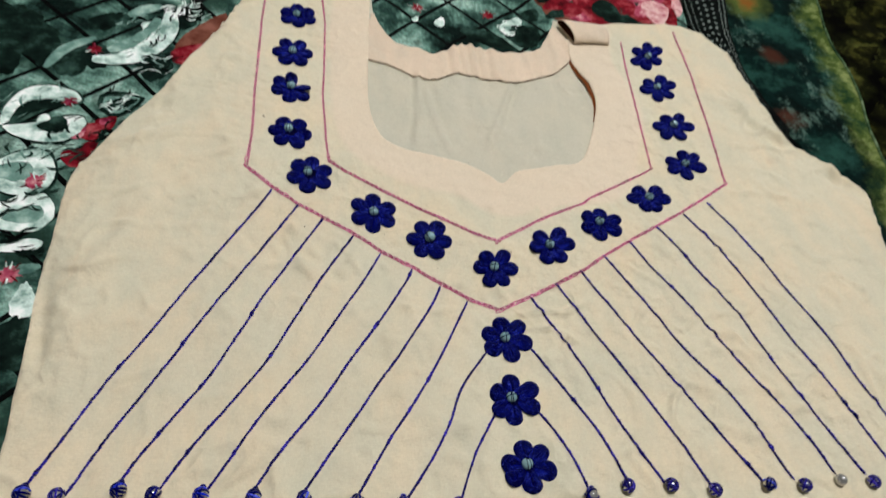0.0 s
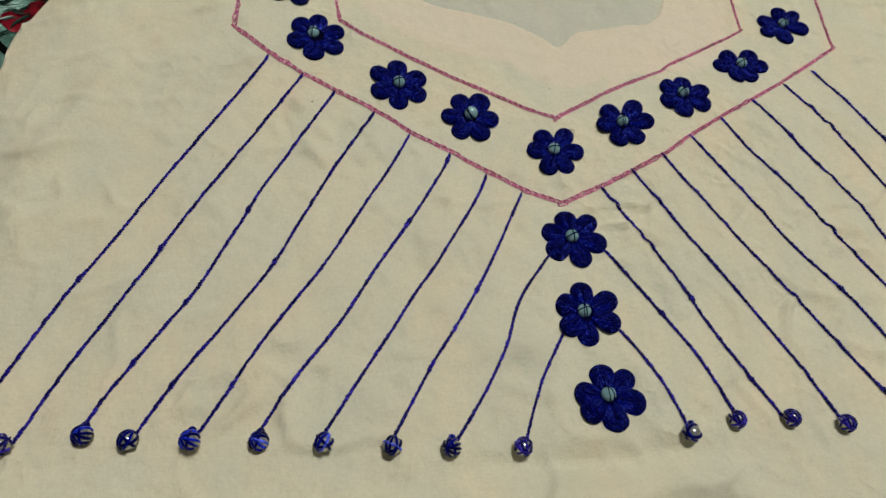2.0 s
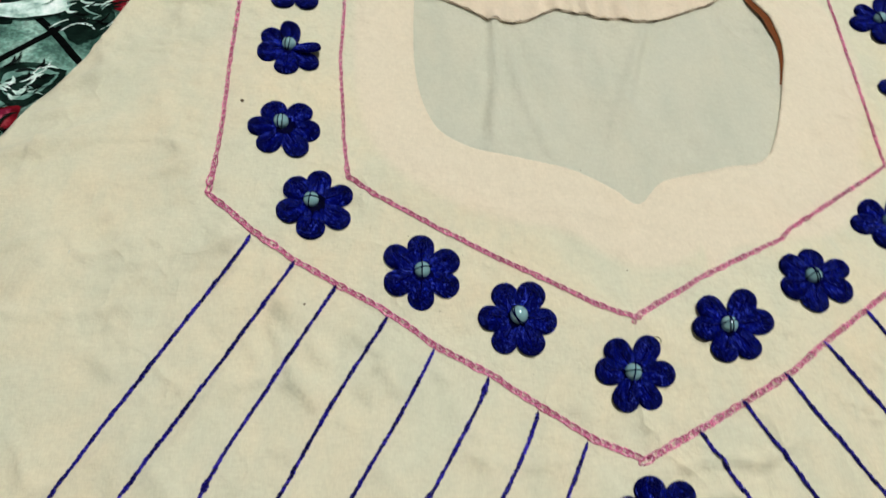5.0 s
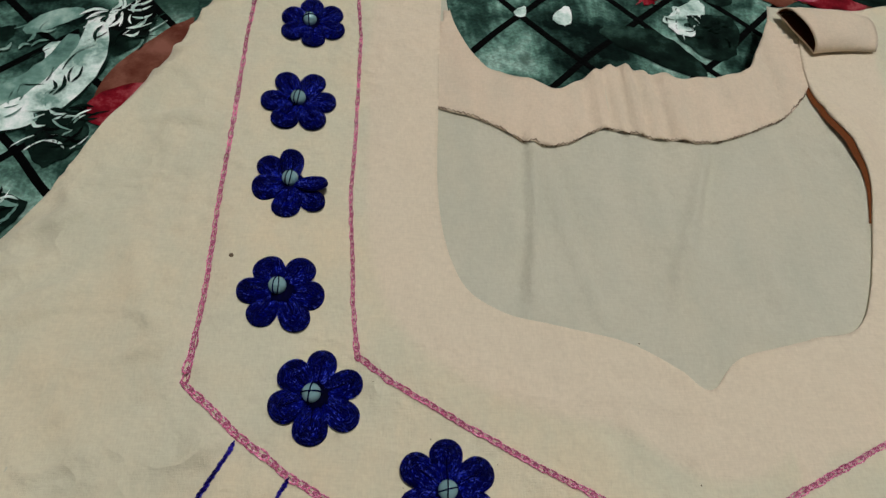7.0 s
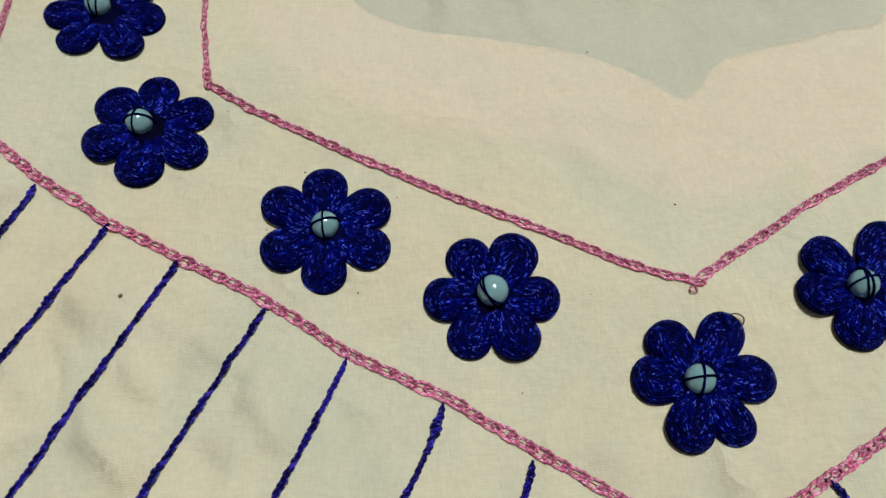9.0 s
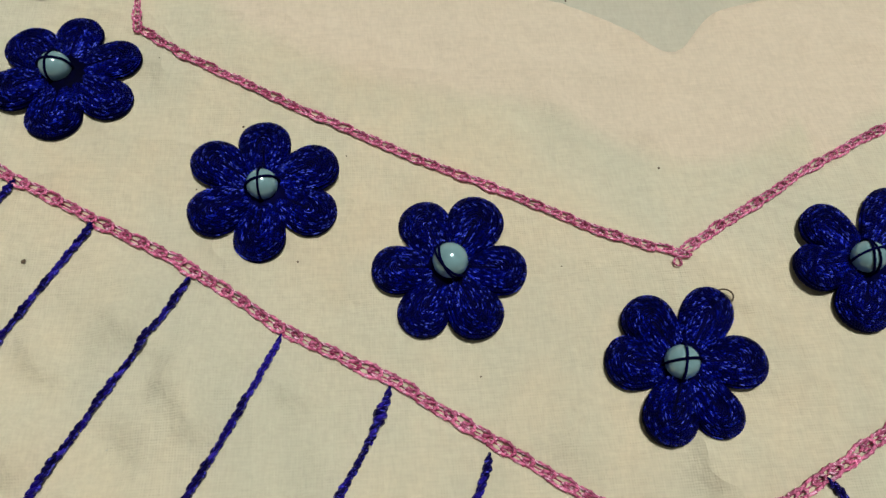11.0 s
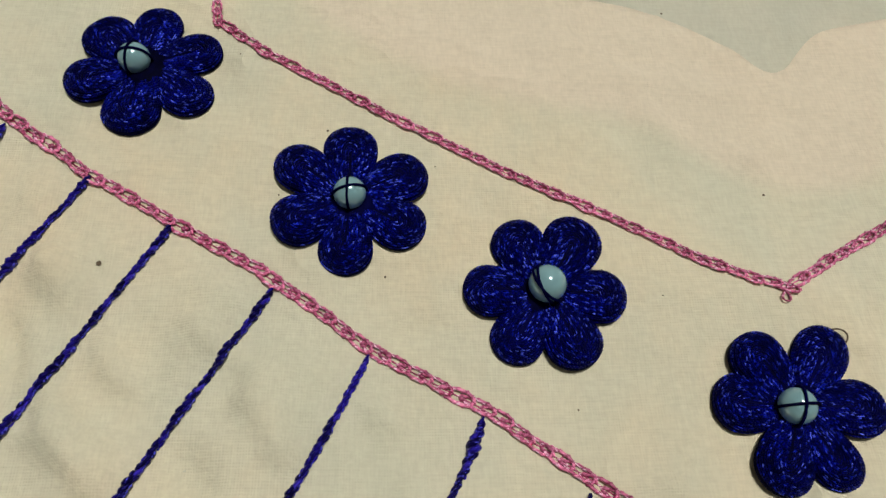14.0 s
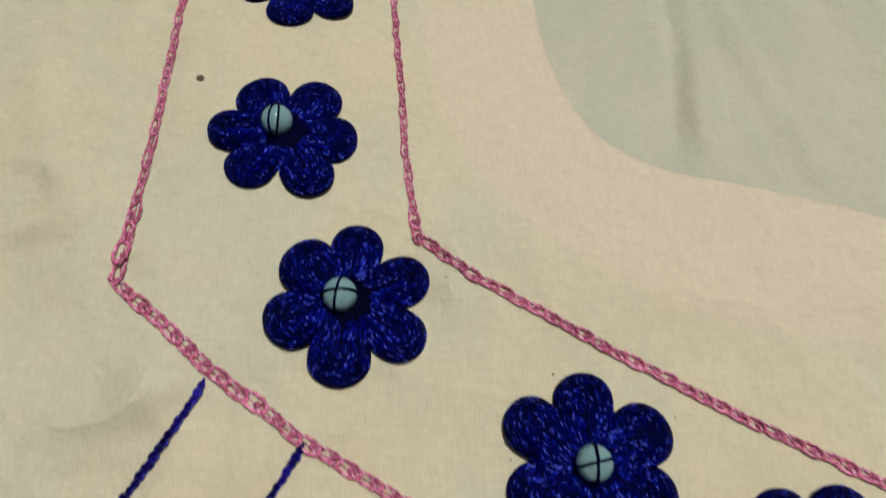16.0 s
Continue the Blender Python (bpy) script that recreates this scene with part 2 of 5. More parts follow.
def throw_material():
    """Dark teal cotton with a clouded print: pale mist, a yellow-green edge, rust flowers."""
    k = Nodes("dark_teal_floral_cotton")
    sep = k.node("ShaderNodeSeparateXYZ")
    k.link(k.coord, sep.inputs[0])
    x, y = sep.outputs[0], sep.outputs[1]
    color = k.ramp(k.noise(24, 5, 0.65), (0.40, (0.0006, 0.003, 0.0026)), (0.52, (0.0018, 0.011, 0.009)), (0.66, (0.014, 0.056, 0.042)))
    pale = k.ramp(k.noise(23, 8, 0.8, (1, 0.6, 1, 0.4)), (0.55, (0, 0, 0)), (0.70, (0.9, 0.9, 0.9)))
    color = k.mix(pale, color, (0.16, 0.29, 0.23))
    ragged = k.math("MULTIPLY_ADD", k.noise(30, 5, 0.7), 0.06, -0.03)
    edge = k.math("SUBTRACT", k.math("MULTIPLY_ADD", y, -0.16, x), 0.319)
    green = k.ramp(k.math("ADD", k.math("MULTIPLY", k.math("ADD", edge, ragged), 18), 0.95), (0.42, (0, 0, 0)), (0.75, (0.85, 0.85, 0.85)))
    moss = k.ramp(k.noise(45, 5, 0.7), (0.38, (0.010, 0.035, 0.012)), (0.52, (0.07, 0.11, 0.022)), (0.66, (0.24, 0.29, 0.10)))
    color = k.mix(green, color, moss)
    for cx, cy, r, tint in ((0.288, 0.306, 0.030, (0.10, 0.14, 0.03)), (0.290, 0.306, 0.014, (0.22, 0.07, 0.012)), (0.282, 0.226, 0.013, (0.05, 0.016, 0.008)), (0.267, 0.148, 0.017, (0.06, 0.018, 0.010))):
        far = k.math("SQRT", k.math("ADD", k.math("POWER", k.math("SUBTRACT", x, cx), 2), k.math("POWER", k.math("SUBTRACT", y, cy), 2)))
        spot = k.ramp(k.math("DIVIDE", k.math("MULTIPLY_ADD", ragged, 0.7, far), r), (0.25, (0.85, 0.85, 0.85)), (1.0, (0, 0, 0)))
        color = k.mix(spot, color, tint)
    return k.done(color, 0.9, k.bump(k.noise(60, 3), 0.002, 0.4), Specular_IOR_Level=0.05)


THROW = throw_material()
OLIVE = print_material("dark_olive_print", (0.0005, 0.0006, 0.0003), (0.006, 0.0075, 0.002), (0.070, 0.075, 0.016), 22, 0.95, 0.42, 0.68)
k = Nodes("painted_plaster")
PLASTER = k.done(k.mix(k.noise(3, 4), (0.30, 0.295, 0.28), (0.36, 0.355, 0.335)), 0.85, k.bump(k.noise(60, 3), 0.002, 0.4))
k = Nodes("cement_floor")
CEMENT = k.done(k.mix(k.noise(4, 5), (0.20, 0.18, 0.16), (0.32, 0.29, 0.26)), 0.6, k.bump(k.noise(40, 3), 0.002, 0.4))
k = Nodes("mattress_ticking")
TICKING = k.done(k.mix(k.noise(30, 3), (0.30, 0.26, 0.20), (0.42, 0.36, 0.28)), 0.9)
k = Nodes("brown_wood")
WOOD = k.done(k.ramp(k.noise(9, 4, 0.6, (1, 8, 1)), (0.35, (0.09, 0.04, 0.02)), (0.7, (0.20, 0.10, 0.05))), 0.5)
k = Nodes("lamp_glow")
k.bsdf.inputs["Emission Color"].default_value = (0.955, 0.97, 0.94, 1)
k.bsdf.inputs["Emission Strength"].default_value = LAMP_POWER
GLOW = k.done((0.8, 0.8, 0.8), 0.5)
k = Nodes("white_enamel")
ENAMEL = k.done((0.75, 0.75, 0.72), 0.35, k.bump(k.noise(50, 2), 0.001, 0.1))


# ---- building helpers ----
def part(name, bm, material, parent, label="", smooth=True):
    me = bpy.data.meshes.new(name)
    bm.to_mesh(me)
    bm.free()
    return mesh_part(name, me, material, parent, label, smooth)


def mesh_part(name, me, material, parent, label="", smooth=True):
    if not me.materials:
        me.materials.append(material)
        if smooth:
            me.polygons.foreach_set("use_smooth", [True] * len(me.polygons))
    ob = new(name, me)
    ob.parent = parent
    return tagged(ob, label) if label else ob


def from_lists(name, verts, faces):
    me = bpy.data.meshes.new(name)
    me.from_pydata(verts, [], faces)
    me.update()
    return me


def tube(verts, faces, path, radius, sides=5, close=False, up=Vector((0, 0, 1))):
    """Adds a tube along path to the lists. radius: a number, or one for each point."""
    n, base = len(path), len(verts)
    for i, p in enumerate(path):
        a = path[i - 1] if i or close else path[0]
        b = path[(i + 1) % n] if i < n - 1 or close else path[-1]
        d = (Vector(b) - Vector(a)).normalized()
        s = d.cross(up)
        s = s.normalized() if s.length > 1e-6 else Vector((1, 0, 0))
        w = s.cross(d)
        r = radius[i] if isinstance(radius, (list, tuple)) else radius
        for j in range(sides):
            t = 2 * math.pi * j / sides
            verts.append(tuple(Vector(p) + r * (math.cos(t) * s + math.sin(t) * w)))
    for i in range(n if close else n - 1):
        for j in range(sides):
            a, b = base + i * sides, base + ((i + 1) % n) * sides
            faces.append((a + j, a + (j + 1) % sides, b + (j + 1) % sides, b + j))
    if not close:
        faces.append(tuple(range(base + sides - 1, base - 1, -1)))
        faces.append(tuple(range(base + (n - 1) * sides, base + n * sides)))


def smooth_line(points, step=0.003, closed=False):
    """Points in millimetres made into a rounded line of even steps, in metres."""
    p = [Vector((x * MM, y * MM)) for x, y in points]
    n, out = len(p), []
    for i in range(n if closed else n - 1):
        a, b = p[i], p[(i + 1) % n]
        pre = p[i - 1] if i or closed else a
        post = p[(i + 2) % n] if i + 2 < n or closed else b
        count = max(1, round((b - a).length / step))
        for j in range(count):
            t = j / count
            out.append(0.5 * (2 * a + (b - pre) * t + (2 * pre - 5 * a + 4 * b - post) * t * t + (3 * a - pre - 3 * b + post) * t**3))
    if not closed:
        out.append(p[-1])
    return out


def inside(poly, xs, ys):
    """Which of the points lie in the polygon (arrays)."""
    hit = np.zeros(xs.shape, bool)
    q = np.array([tuple(v) for v in poly])
    for (x0, y0), (x1, y1) in zip(q, np.roll(q, -1, 0)):
        if y0 != y1:
            hit ^= ((y0 > ys) != (y1 > ys)) & (xs < (x1 - x0) * (ys - y0) / (y1 - y0) + x0)
    return hit


def gauss(x, y, cx, cy, sx, sy):
    return math.exp(-(((x - cx) / sx) ** 2 + ((y - cy) / sy) ** 2))


def ridge(x, y, x0, y0, x1, y1, wide, high):
    """A soft fold along a line, in millimetres; fades out at both ends."""
    dx, dy = x1 - x0, y1 - y0
    length = math.hypot(dx, dy)
    t = ((x - x0) * dx + (y - y0) * dy) / length**2
    if t < -0.3 or t > 1.3:
        return 0.0
    d = ((x - x0) * dy - (y - y0) * dx) / length
    d += 0.12 * wide * math.sin(9 * t)
    ends = 1 / (1 + math.exp(-14 * (t - 0.08))) / (1 + math.exp(-14 * (0.92 - t)))
    return high * ends * math.exp(-((d / wide) ** 2))


SILHOUETTE = [(-72.0, 246.0), (-115.0, 247.0), (-152.0, 238.0), (-164.0, 222.0), (-168.7, 210.8), (-177.6, 182.5), (-190.1, 146.2), (-208.8, 106.5), (-221.5, 84.5), (-232.5, 59.7), (-243.6, 40.9), (-245.6, 23.9), (-244.3, -10.9), (-244.1, -38.8), (-241.4, -69.9), (-239.7, -95.2), (-238.3, -113.6), (-239.0, -140.0), (-246.0, -230.0), (-258.0, -420.0), (292.0, -420.0), (288.0, -230.0), (284.0, -100.0), (281.0, -20.0), (283.6, 22.5), (288.9, 48.4), (290.2, 64.7), (279.9, 77.8), (265.4, 88.0), (247.0, 100.9), (237.5, 130.5), (232.8, 176.4), (227.5, 211.7), (210.5, 232.0), (186.6, 240.0), (138.8, 235.5), (92.0, 228.9)]
NECK = [(-70.0, 262.0), (-73.2, 228.2), (-75.4, 159.9), (-75.7, 111.5), (-69.3, 83.0), (-56.2, 71.4), (-38.6, 67.0), (-15.9, 62.0), (0.0, 53.4), (9.6, 46.8), (21.5, 57.4), (47.2, 64.4), (69.8, 73.5), (90.3, 121.9), (90.9, 147.2), (83.4, 177.3), (83.6, 199.1), (88.8, 224.7), (92.0, 262.0)]
BACK_NECK = [(-72, 262), (-71, 216), (-65, 194), (-55, 180), (-41, 175), (-26, 171), (-4, 185), (14, 182), (31, 181), (55, 187), (64, 200), (75, 222), (82, 262)]
BACK_HEM = [(-82, 168), (-76, 158), (-56, 151), (-41, 142), (-28, 142), (-11, 151), (10, 148), (34, 148), (64, 161), (80, 177), (88, 196)]
CREASES = [(-205, 120, -165, 185, 5, 2.6), (-232, 55, -182, 76, 4, 2.4), (-214, 92, -188, 104, 3, 2.0), (-222, 78, -196, 84, 2.5, 1.4), (224, 118, 243, 99, 4.0, 2.1), (219, 112, 236, 96, 3.4, -0.7),
           (260, 83, 284, 68, 3.6, 2.4), (257, 76, 278, 61, 3.4, -1.2), (203, 162, 224, 110, 2.8, 1.8), (214, 128, 240, 100, 3, 1.5), (-244, -30, -225, -110, 5, -2.0), (-235, -60, -190, 30, 7, 1.8),
           (-70, -160, 40, -156, 5, -2.0), (8, -170, 95, -205, 6, -3.0), (-120, -195, -10, -172, 6, 3.0), (-30, -172, 30, -168, 5, 2.2), (110, -160, 200, -185, 7, 2.2), (-46, -128, -20, -136, 3, 1.2)]
SMALL_CREASES = [(-105, 5, -88, -4, 2.5, 0.7), (-130, 0, -112, 6, 2.5, 0.6), (-95, -20, -78, -14, 3, 0.7), (-60, -40, -48, -66, 3, 0.9), (-75, -62, -66, -92, 3, -0.8),
                 (-45, -62, -40, -92, 3, 0.8), (-90, -52, -70, -45, 3, 0.6), (14, 40, -40, 46, 3, 0.5), (-55, -108, -28, -118, 4, 0.9), (10, -120, 22, -150, 4, 0.8),
                 (28, -60, 36, -110, 4, 0.6), (-140, -100, -100, -122, 5, 0.8), (-165, 12, -186, 40, 4, 0.7), (-178, 100, -160, 60, 4, 0.8),
                 (-123, 7, -117, -4, 2.2, 0.9), (-99, -5, -89, -14, 2.4, 1.0), (-90, -12, -92, -23, 2.2, -0.9), (-86, -19, -80, -29, 2.4, 1.0), (-112, -8, -104, -18, 2.2, 0.9), (-121, -13, -112, -24, 2.4, 1.0),
                 (-79, -17, -73, -28, 2.2, 0.9), (-111, -23, -101, -31, 2.4, 1.0), (-99, -25, -92, -33, 2.2, -0.9), (-72, -18, -64, -23, 2.2, 0.9), (-134, -2, -126, -18, 2.4, 0.9), (-128, 4, -124, -12, 2.0, -0.8), (-64, -32, -54, -44, 2.4, 0.9)]

BUMPS = [(-150, 70, 43, 5.6), (-150, 150, 60, -0.5), (-75, 5, 35, -0.7), (-40, -20, 35, -2.9), (60, 10, 40, 3.3), (0, -75, 45, -0.5), (130, 70, 45, -2.7), (-190, -120, 60, -5.0), (-100, -130, 55, -1.9), (20, -145, 45, -0.6), (110, -140, 60, 0.2), (130, 170, 60, -4.1), (0, 30, 35, -0.7)]
BASE_Z = -0.9
ROUGH = random.Random(11)
LITTLE = [(x, y, x + 16 * math.cos(a), y + 16 * math.sin(a), w, h) for x, y, a, w, h in
          [(ROUGH.uniform(-220, 200), ROUGH.uniform(-180, 60), ROUGH.uniform(0, 6.3), ROUGH.uniform(1.8, 3.6), ROUGH.choice((-1, 1)) * ROUGH.uniform(0.25, 0.7)) for _ in range(60)]]


def base_height(x, y):
    """The broad swell of the cloth, in millimetres."""
    return BASE_Z + sum(h * gauss(x, y, cx, cy, w, w) for cx, cy, w, h in BUMPS)


# middle x, y; which loops hold the bead; the bead's offset; the heading and the length of each petal
FLOWERS = [(-126.5, 197.9, 0, -1.0, -0.1, 36, 96, 156, 216, 276, 336, 13.6, 13.9, 13.4, 13.7, 13.5, 13.9),
           (-128.0, 155.7, 1, -0.1, -0.1, 64, 120, 182, 243, 303, 360, 15.0, 15.3, 14.2, 14.6, 15.6, 13.8),
           (-127.2, 116.6, 1, 0.0, 1.1, 91, 136, 192, 267, 320, 352, 13.0, 15.3, 13.0, 14.0, 15.2, 13.4),
           (-125.8, 74.3, 1, -0.7, 0.9, 54, 120, 183, 238, 301, 355, 14.0, 12.8, 13.2, 13.6, 14.9, 13.7),
           (-112.6, 42.0, 0, -0.9, 0.1, 22, 82, 139, 202, 266, 326, 14.4, 13.9, 13.2, 13.8, 14.5, 15.0),
           (-74.3, 16.3, 0, 0.1, -0.2, 27, 91, 147, 208, 268, 331, 14.6, 14.2, 15.0, 14.2, 14.4, 14.4)]
FLOWERS_MID = [(-41.4, -0.2, 3, 0.0, 0.3, 58, 115, 180, 238, 294, 354, 14.9, 13.9, 13.8, 14.1, 14.3, 13.7),
               (-4.2, -20.4, 0, -1.1, -0.2, 55, 119, 174, 244, 294, 358, 15.3, 13.4, 12.9, 14.1, 13.3, 13.7),
               (31.8, -4.4, 2, -1.3, -0.2, 8, 53, 128, 184, 247, 303, 15.9, 16.0, 13.3, 13.2, 13.5, 13.3),
               (67.2, 13.8, 2, -1.3, 0.1, 21, 78, 147, 204, 256, 333, 16.5, 12.2, 13.0, 14.2, 13.5, 14.6),
               (109.2, 40.4, 0, -0.4, 0.1, 3, 44, 132, 185, 239, 297, 16.5, 16.5, 12.7, 16.5, 13.4, 12.0),
               (147.5, 75.9, 2, -0.5, -0.6, 38, 80, 166, 208, 263, 349, 16.5, 13.6, 14.3, 16.5, 14.7, 16.1)]
FLOWERS_END = [(149.9, 114.1, 3, -0.3, 0.4, 3, 51, 110, 184, 228, 288, 17.5, 17.5, 13.1, 16.5, 17.5, 14.8),
               (150.8, 157.9, 3, -1.8, -0.9, 23, 62, 136, 194, 253, 312, 18.0, 17.8, 13.1, 16.4, 16.8, 14.5),
               (152.0, 196.2, 3, -0.7, -2.2, 37, 74, 142, 212, 252, 327, 19.0, 18.5, 13.6, 18.5, 17.5, 13.1),
               (-4.3, -66.4, 0, -0.8, -0.2, 42, 98, 163, 217, 283, 345, 15.4, 13.4, 13.4, 14.4, 14.3, 15.1),
               (-5.2, -101.4, 2, -1.2, 0.3, 28, 89, 154, 217, 265, 336, 16.3, 13.8, 12.6, 13.7, 14.0, 14.8),
               (-3.0, -135.6, 1, -0.6, 0.4, 39, 95, 173, 216, 277, 346, 14.5, 12.7, 13.2, 13.5, 13.5, 14.9)]
ALL_FLOWERS = FLOWERS + FLOWERS_MID + FLOWERS_END
OUTER = [(-151.1, 217.5), (-151.5, 188.7), (-150.1, 108.6), (-148.9, 91.9), (-148.2, 73.3), (-148.6, 56.6), (-149.5, 44.0), (-140.8, 37.0), (-133.0, 30.1), (-125.8, 25.3), (-119.5, 20.3), (-100.2, 9.4), (-89.0, 3.0), (-79.9, -3.0), (-71.0, -9.7), (-61.5, -14.9), (-52.1, -19.7), (-20.7, -41.4), (-5.1, -48.4), (18.8, -37.0), (49.5, -20.9), (63.4, -11.0), (109.7, 18.0), (127.2, 28.5), (172.9, 58.8), (179.6, 122.4), (184.0, 171.9), (184.2, 228.4)]
INNER = [(-109.8, 225.1), (-106.7, 192.7), (-106.1, 134.5), (-106.4, 112.7), (-104.4, 88.4), (-103.3, 71.9), (-101.2, 54.8), (-90.7, 47.0), (-81.2, 41.6), (-70.7, 35.7), (-58.5, 29.2), (-48.6, 23.9), (-36.8, 18.1), (-25.5, 12.2), (-14.6, 5.9), (-5.7, 2.0), (-0.3, 0.0), (26.0, 14.6), (59.8, 30.3), (64.6, 34.8), (120.8, 70.2), (120.7, 70.4), (123.4, 108.9), (128.4, 160.5), (132.3, 211.3)]
LINES_LEFT = [[(-133.5, 28.0), (-151.2, -2.8), (-170.8, -37.5), (-187.4, -67.7), (-202.7, -93.4), (-222.5, -136.9)],
    [(-118.0, 18.6), (-139.8, -19.4), (-157.2, -48.6), (-172.8, -76.6), (-183.6, -95.9), (-194.9, -115.3), (-206.5, -140.8)],
    [(-103.7, 10.0), (-130.7, -38.9), (-143.1, -65.1), (-155.8, -88.7), (-168.6, -107.2), (-178.7, -122.9), (-186.0, -136.1)],
    [(-86.1, -0.9), (-102.0, -28.7), (-114.7, -53.2), (-127.7, -78.5), (-142.9, -100.3), (-154.6, -115.9), (-163.0, -128.9), (-169.6, -140.5)],
    [(-70.6, -11.9), (-79.7, -30.1), (-97.3, -60.6), (-108.9, -79.7), (-120.1, -94.9), (-131.6, -111.4), (-141.5, -128.1), (-149.6, -141.5)]]
LINES_INNER = [[(-52.7, -21.6), (-58.3, -33.0), (-73.7, -59.2), (-90.1, -83.7), (-102.5, -103.1), (-117.6, -123.0), (-128.9, -141.0)],
    [(-37.3, -33.1), (-43.7, -46.4), (-59.3, -72.1), (-71.5, -89.4), (-84.8, -109.4), (-106.5, -142.1)],
    [(-22.7, -42.8), (-29.6, -56.0), (-42.5, -80.7), (-56.6, -103.3), (-69.2, -121.9), (-83.1, -145.3)],
    [(-14.5, -72.8), (-30.8, -94.3), (-39.2, -113.9), (-48.3, -129.8), (-61.5, -148.5)],
    [(-15.5, -109.1), (-27.4, -128.3), (-36.5, -149.8)]]
LINES_RIGHT = [[(7.6, -108.4), (14.7, -118.9), (21.3, -132.2), (25.9, -147.1)],
    [(9.4, -72.3), (26.8, -100.3), (38.6, -120.8), (46.8, -143.5)],
    [(14.6, -39.9), (36.1, -81.5), (52.7, -118.8), (65.6, -144.4)],
    [(30.9, -30.4), (49.2, -64.2), (73.3, -109.1), (90.6, -146.6)],
    [(47.7, -21.6), (80.8, -78.9), (103.0, -117.6), (119.5, -145.4)]]
LINES_OUTER = [[(64.9, -10.2), (86.1, -44.9), (100.2, -72.1), (121.4, -104.3), (136.9, -144.2)],
    [(84.8, 1.8), (95.4, -16.4), (107.2, -34.2), (115.6, -49.1), (122.8, -64.0), (152.8, -115.7), (163.0, -141.9)],
    [(107.6, 16.0), (117.5, 1.4), (125.8, -15.3), (135.0, -33.1), (143.6, -48.9), (148.4, -64.1), (164.7, -106.1), (181.2, -143.2)],
    [(131.4, 28.8), (152.3, -11.7), (171.9, -63.7), (187.6, -102.8), (199.4, -135.1), (204.0, -145.0)],
    [(153.2, 40.3), (170.7, 2.4), (185.0, -31.7), (198.0, -63.2), (206.6, -96.0), (224.0, -142.0)]]
ALL_LINES = LINES_LEFT + LINES_INNER + LINES_RIGHT + LINES_OUTER
STIFF = np.array([(x, y, 17.0) for x, y, *_ in ALL_FLOWERS] + [(p.x / MM, p.y / MM, 5.5) for line in (OUTER, INNER) for p in smooth_line(line, 0.004)]
                 + [(p.x / MM, p.y / MM, 3.0) for line in ALL_LINES for p in smooth_line(line, 0.005)])


def slack(x, y):
    """How free the cloth is to crumple: little under flowers and borders, which stiffen it."""
    return 1 - 0.92 * math.exp(-float((((STIFF[:, 0] - x) ** 2 + (STIFF[:, 1] - y) ** 2) / STIFF[:, 2] ** 2).min()))


def edge_gap(x, y):
    """How far the garment's edges fall towards the bed, in millimetres."""
    left = 1 / (1 + math.exp((x + 236 - max(0, y - 60) * 0.42) / 4.5))
    right = 1 / (1 + math.exp((272 - max(0, y - 60) * 0.28 - x) / 4.5))
    return 5.0 * max(left, right)


def front_height(x, y):
    """Height of the front's cloth over the plan, from metres to metres."""
    x, y = x / MM, y / MM
    h = base_height(x, y) + 4.2 * gauss(x, y, 94, 152, 8, 22) + 3.5 * gauss(x, y, 104, 212, 24, 20)
    free = slack(x, y)
    for c in CREASES:
        h += 1.7 * (0.25 + 0.75 * free) * ridge(x, y, *c)
    for c in SMALL_CREASES:
        h += 2.0 * free * ridge(x, y, *c)
    for c in LITTLE:
        if abs(x - c[0]) < 26 and abs(y - c[1]) < 26:
            h += 1.9 * free * ridge(x, y, *c)
    # the lined yoke lies smooth; the single cloth under and beside it is crumpled
    yoke = 1 / (1 + math.exp((0.62 * abs(x - 8) - 46 - y) / 5)) / (1 + math.exp((abs(x - 15) - 168) / 6))
    loose = 1 - 0.72 * yoke
    wx, wy = x + 9 * noise.noise((x / 30, y / 30, 12.0)), y + 9 * noise.noise((x / 30, y / 30, 15.0))
    fold = max(0.0, 1 - 6.0 * abs(noise.noise((wx / 30, wy / 24, 21.0)))) ** 1.5
    fold2 = max(0.0, 1 - 5.5 * abs(noise.noise((wx / 19, wy / 24, 27.0)))) ** 1.5
    h += free * loose * (4.4 * fold * max(0.0, noise.noise((x / 40, y / 40, 3.0)) + 0.22) + 2.8 * fold2 * max(0.0, noise.noise((x / 33, y / 33, 8.0)) + 0.25))
    h += 0.9 * noise.noise((x / 46, y / 46, 1.7)) + free * loose * (1.4 * noise.noise((x / 19, y / 24, 5.1)) + 0.6 * noise.noise((x / 8, y / 9, 9.2)))
    return (h - edge_gap(x, y)) * MM


PLEATS = [(-40.4, 148, -42, 103, 2.0, 1.0), (-42, 106, -46, 64, 2.6, 1.0), (-43.5, 146, -45, 104, 1.6, -0.8), (-45.5, 104, -50, 72, 2.0, -0.6), (-38, 140, -27, 84, 2.0, 0.8), (-28, 88, -19, 62, 2.0, 0.9), (-32, 138, -22, 84, 2.2, -0.5), (30, 147, 17, 110, 2.0, 0.9), (18, 114, 2, 74, 2.4, 0.9), (34.5, 146, 21, 108, 2.0, -0.6), (41, 102, 41, 74, 2.4, 0.5), (62, 150, 60, 100, 5, 0.3)]


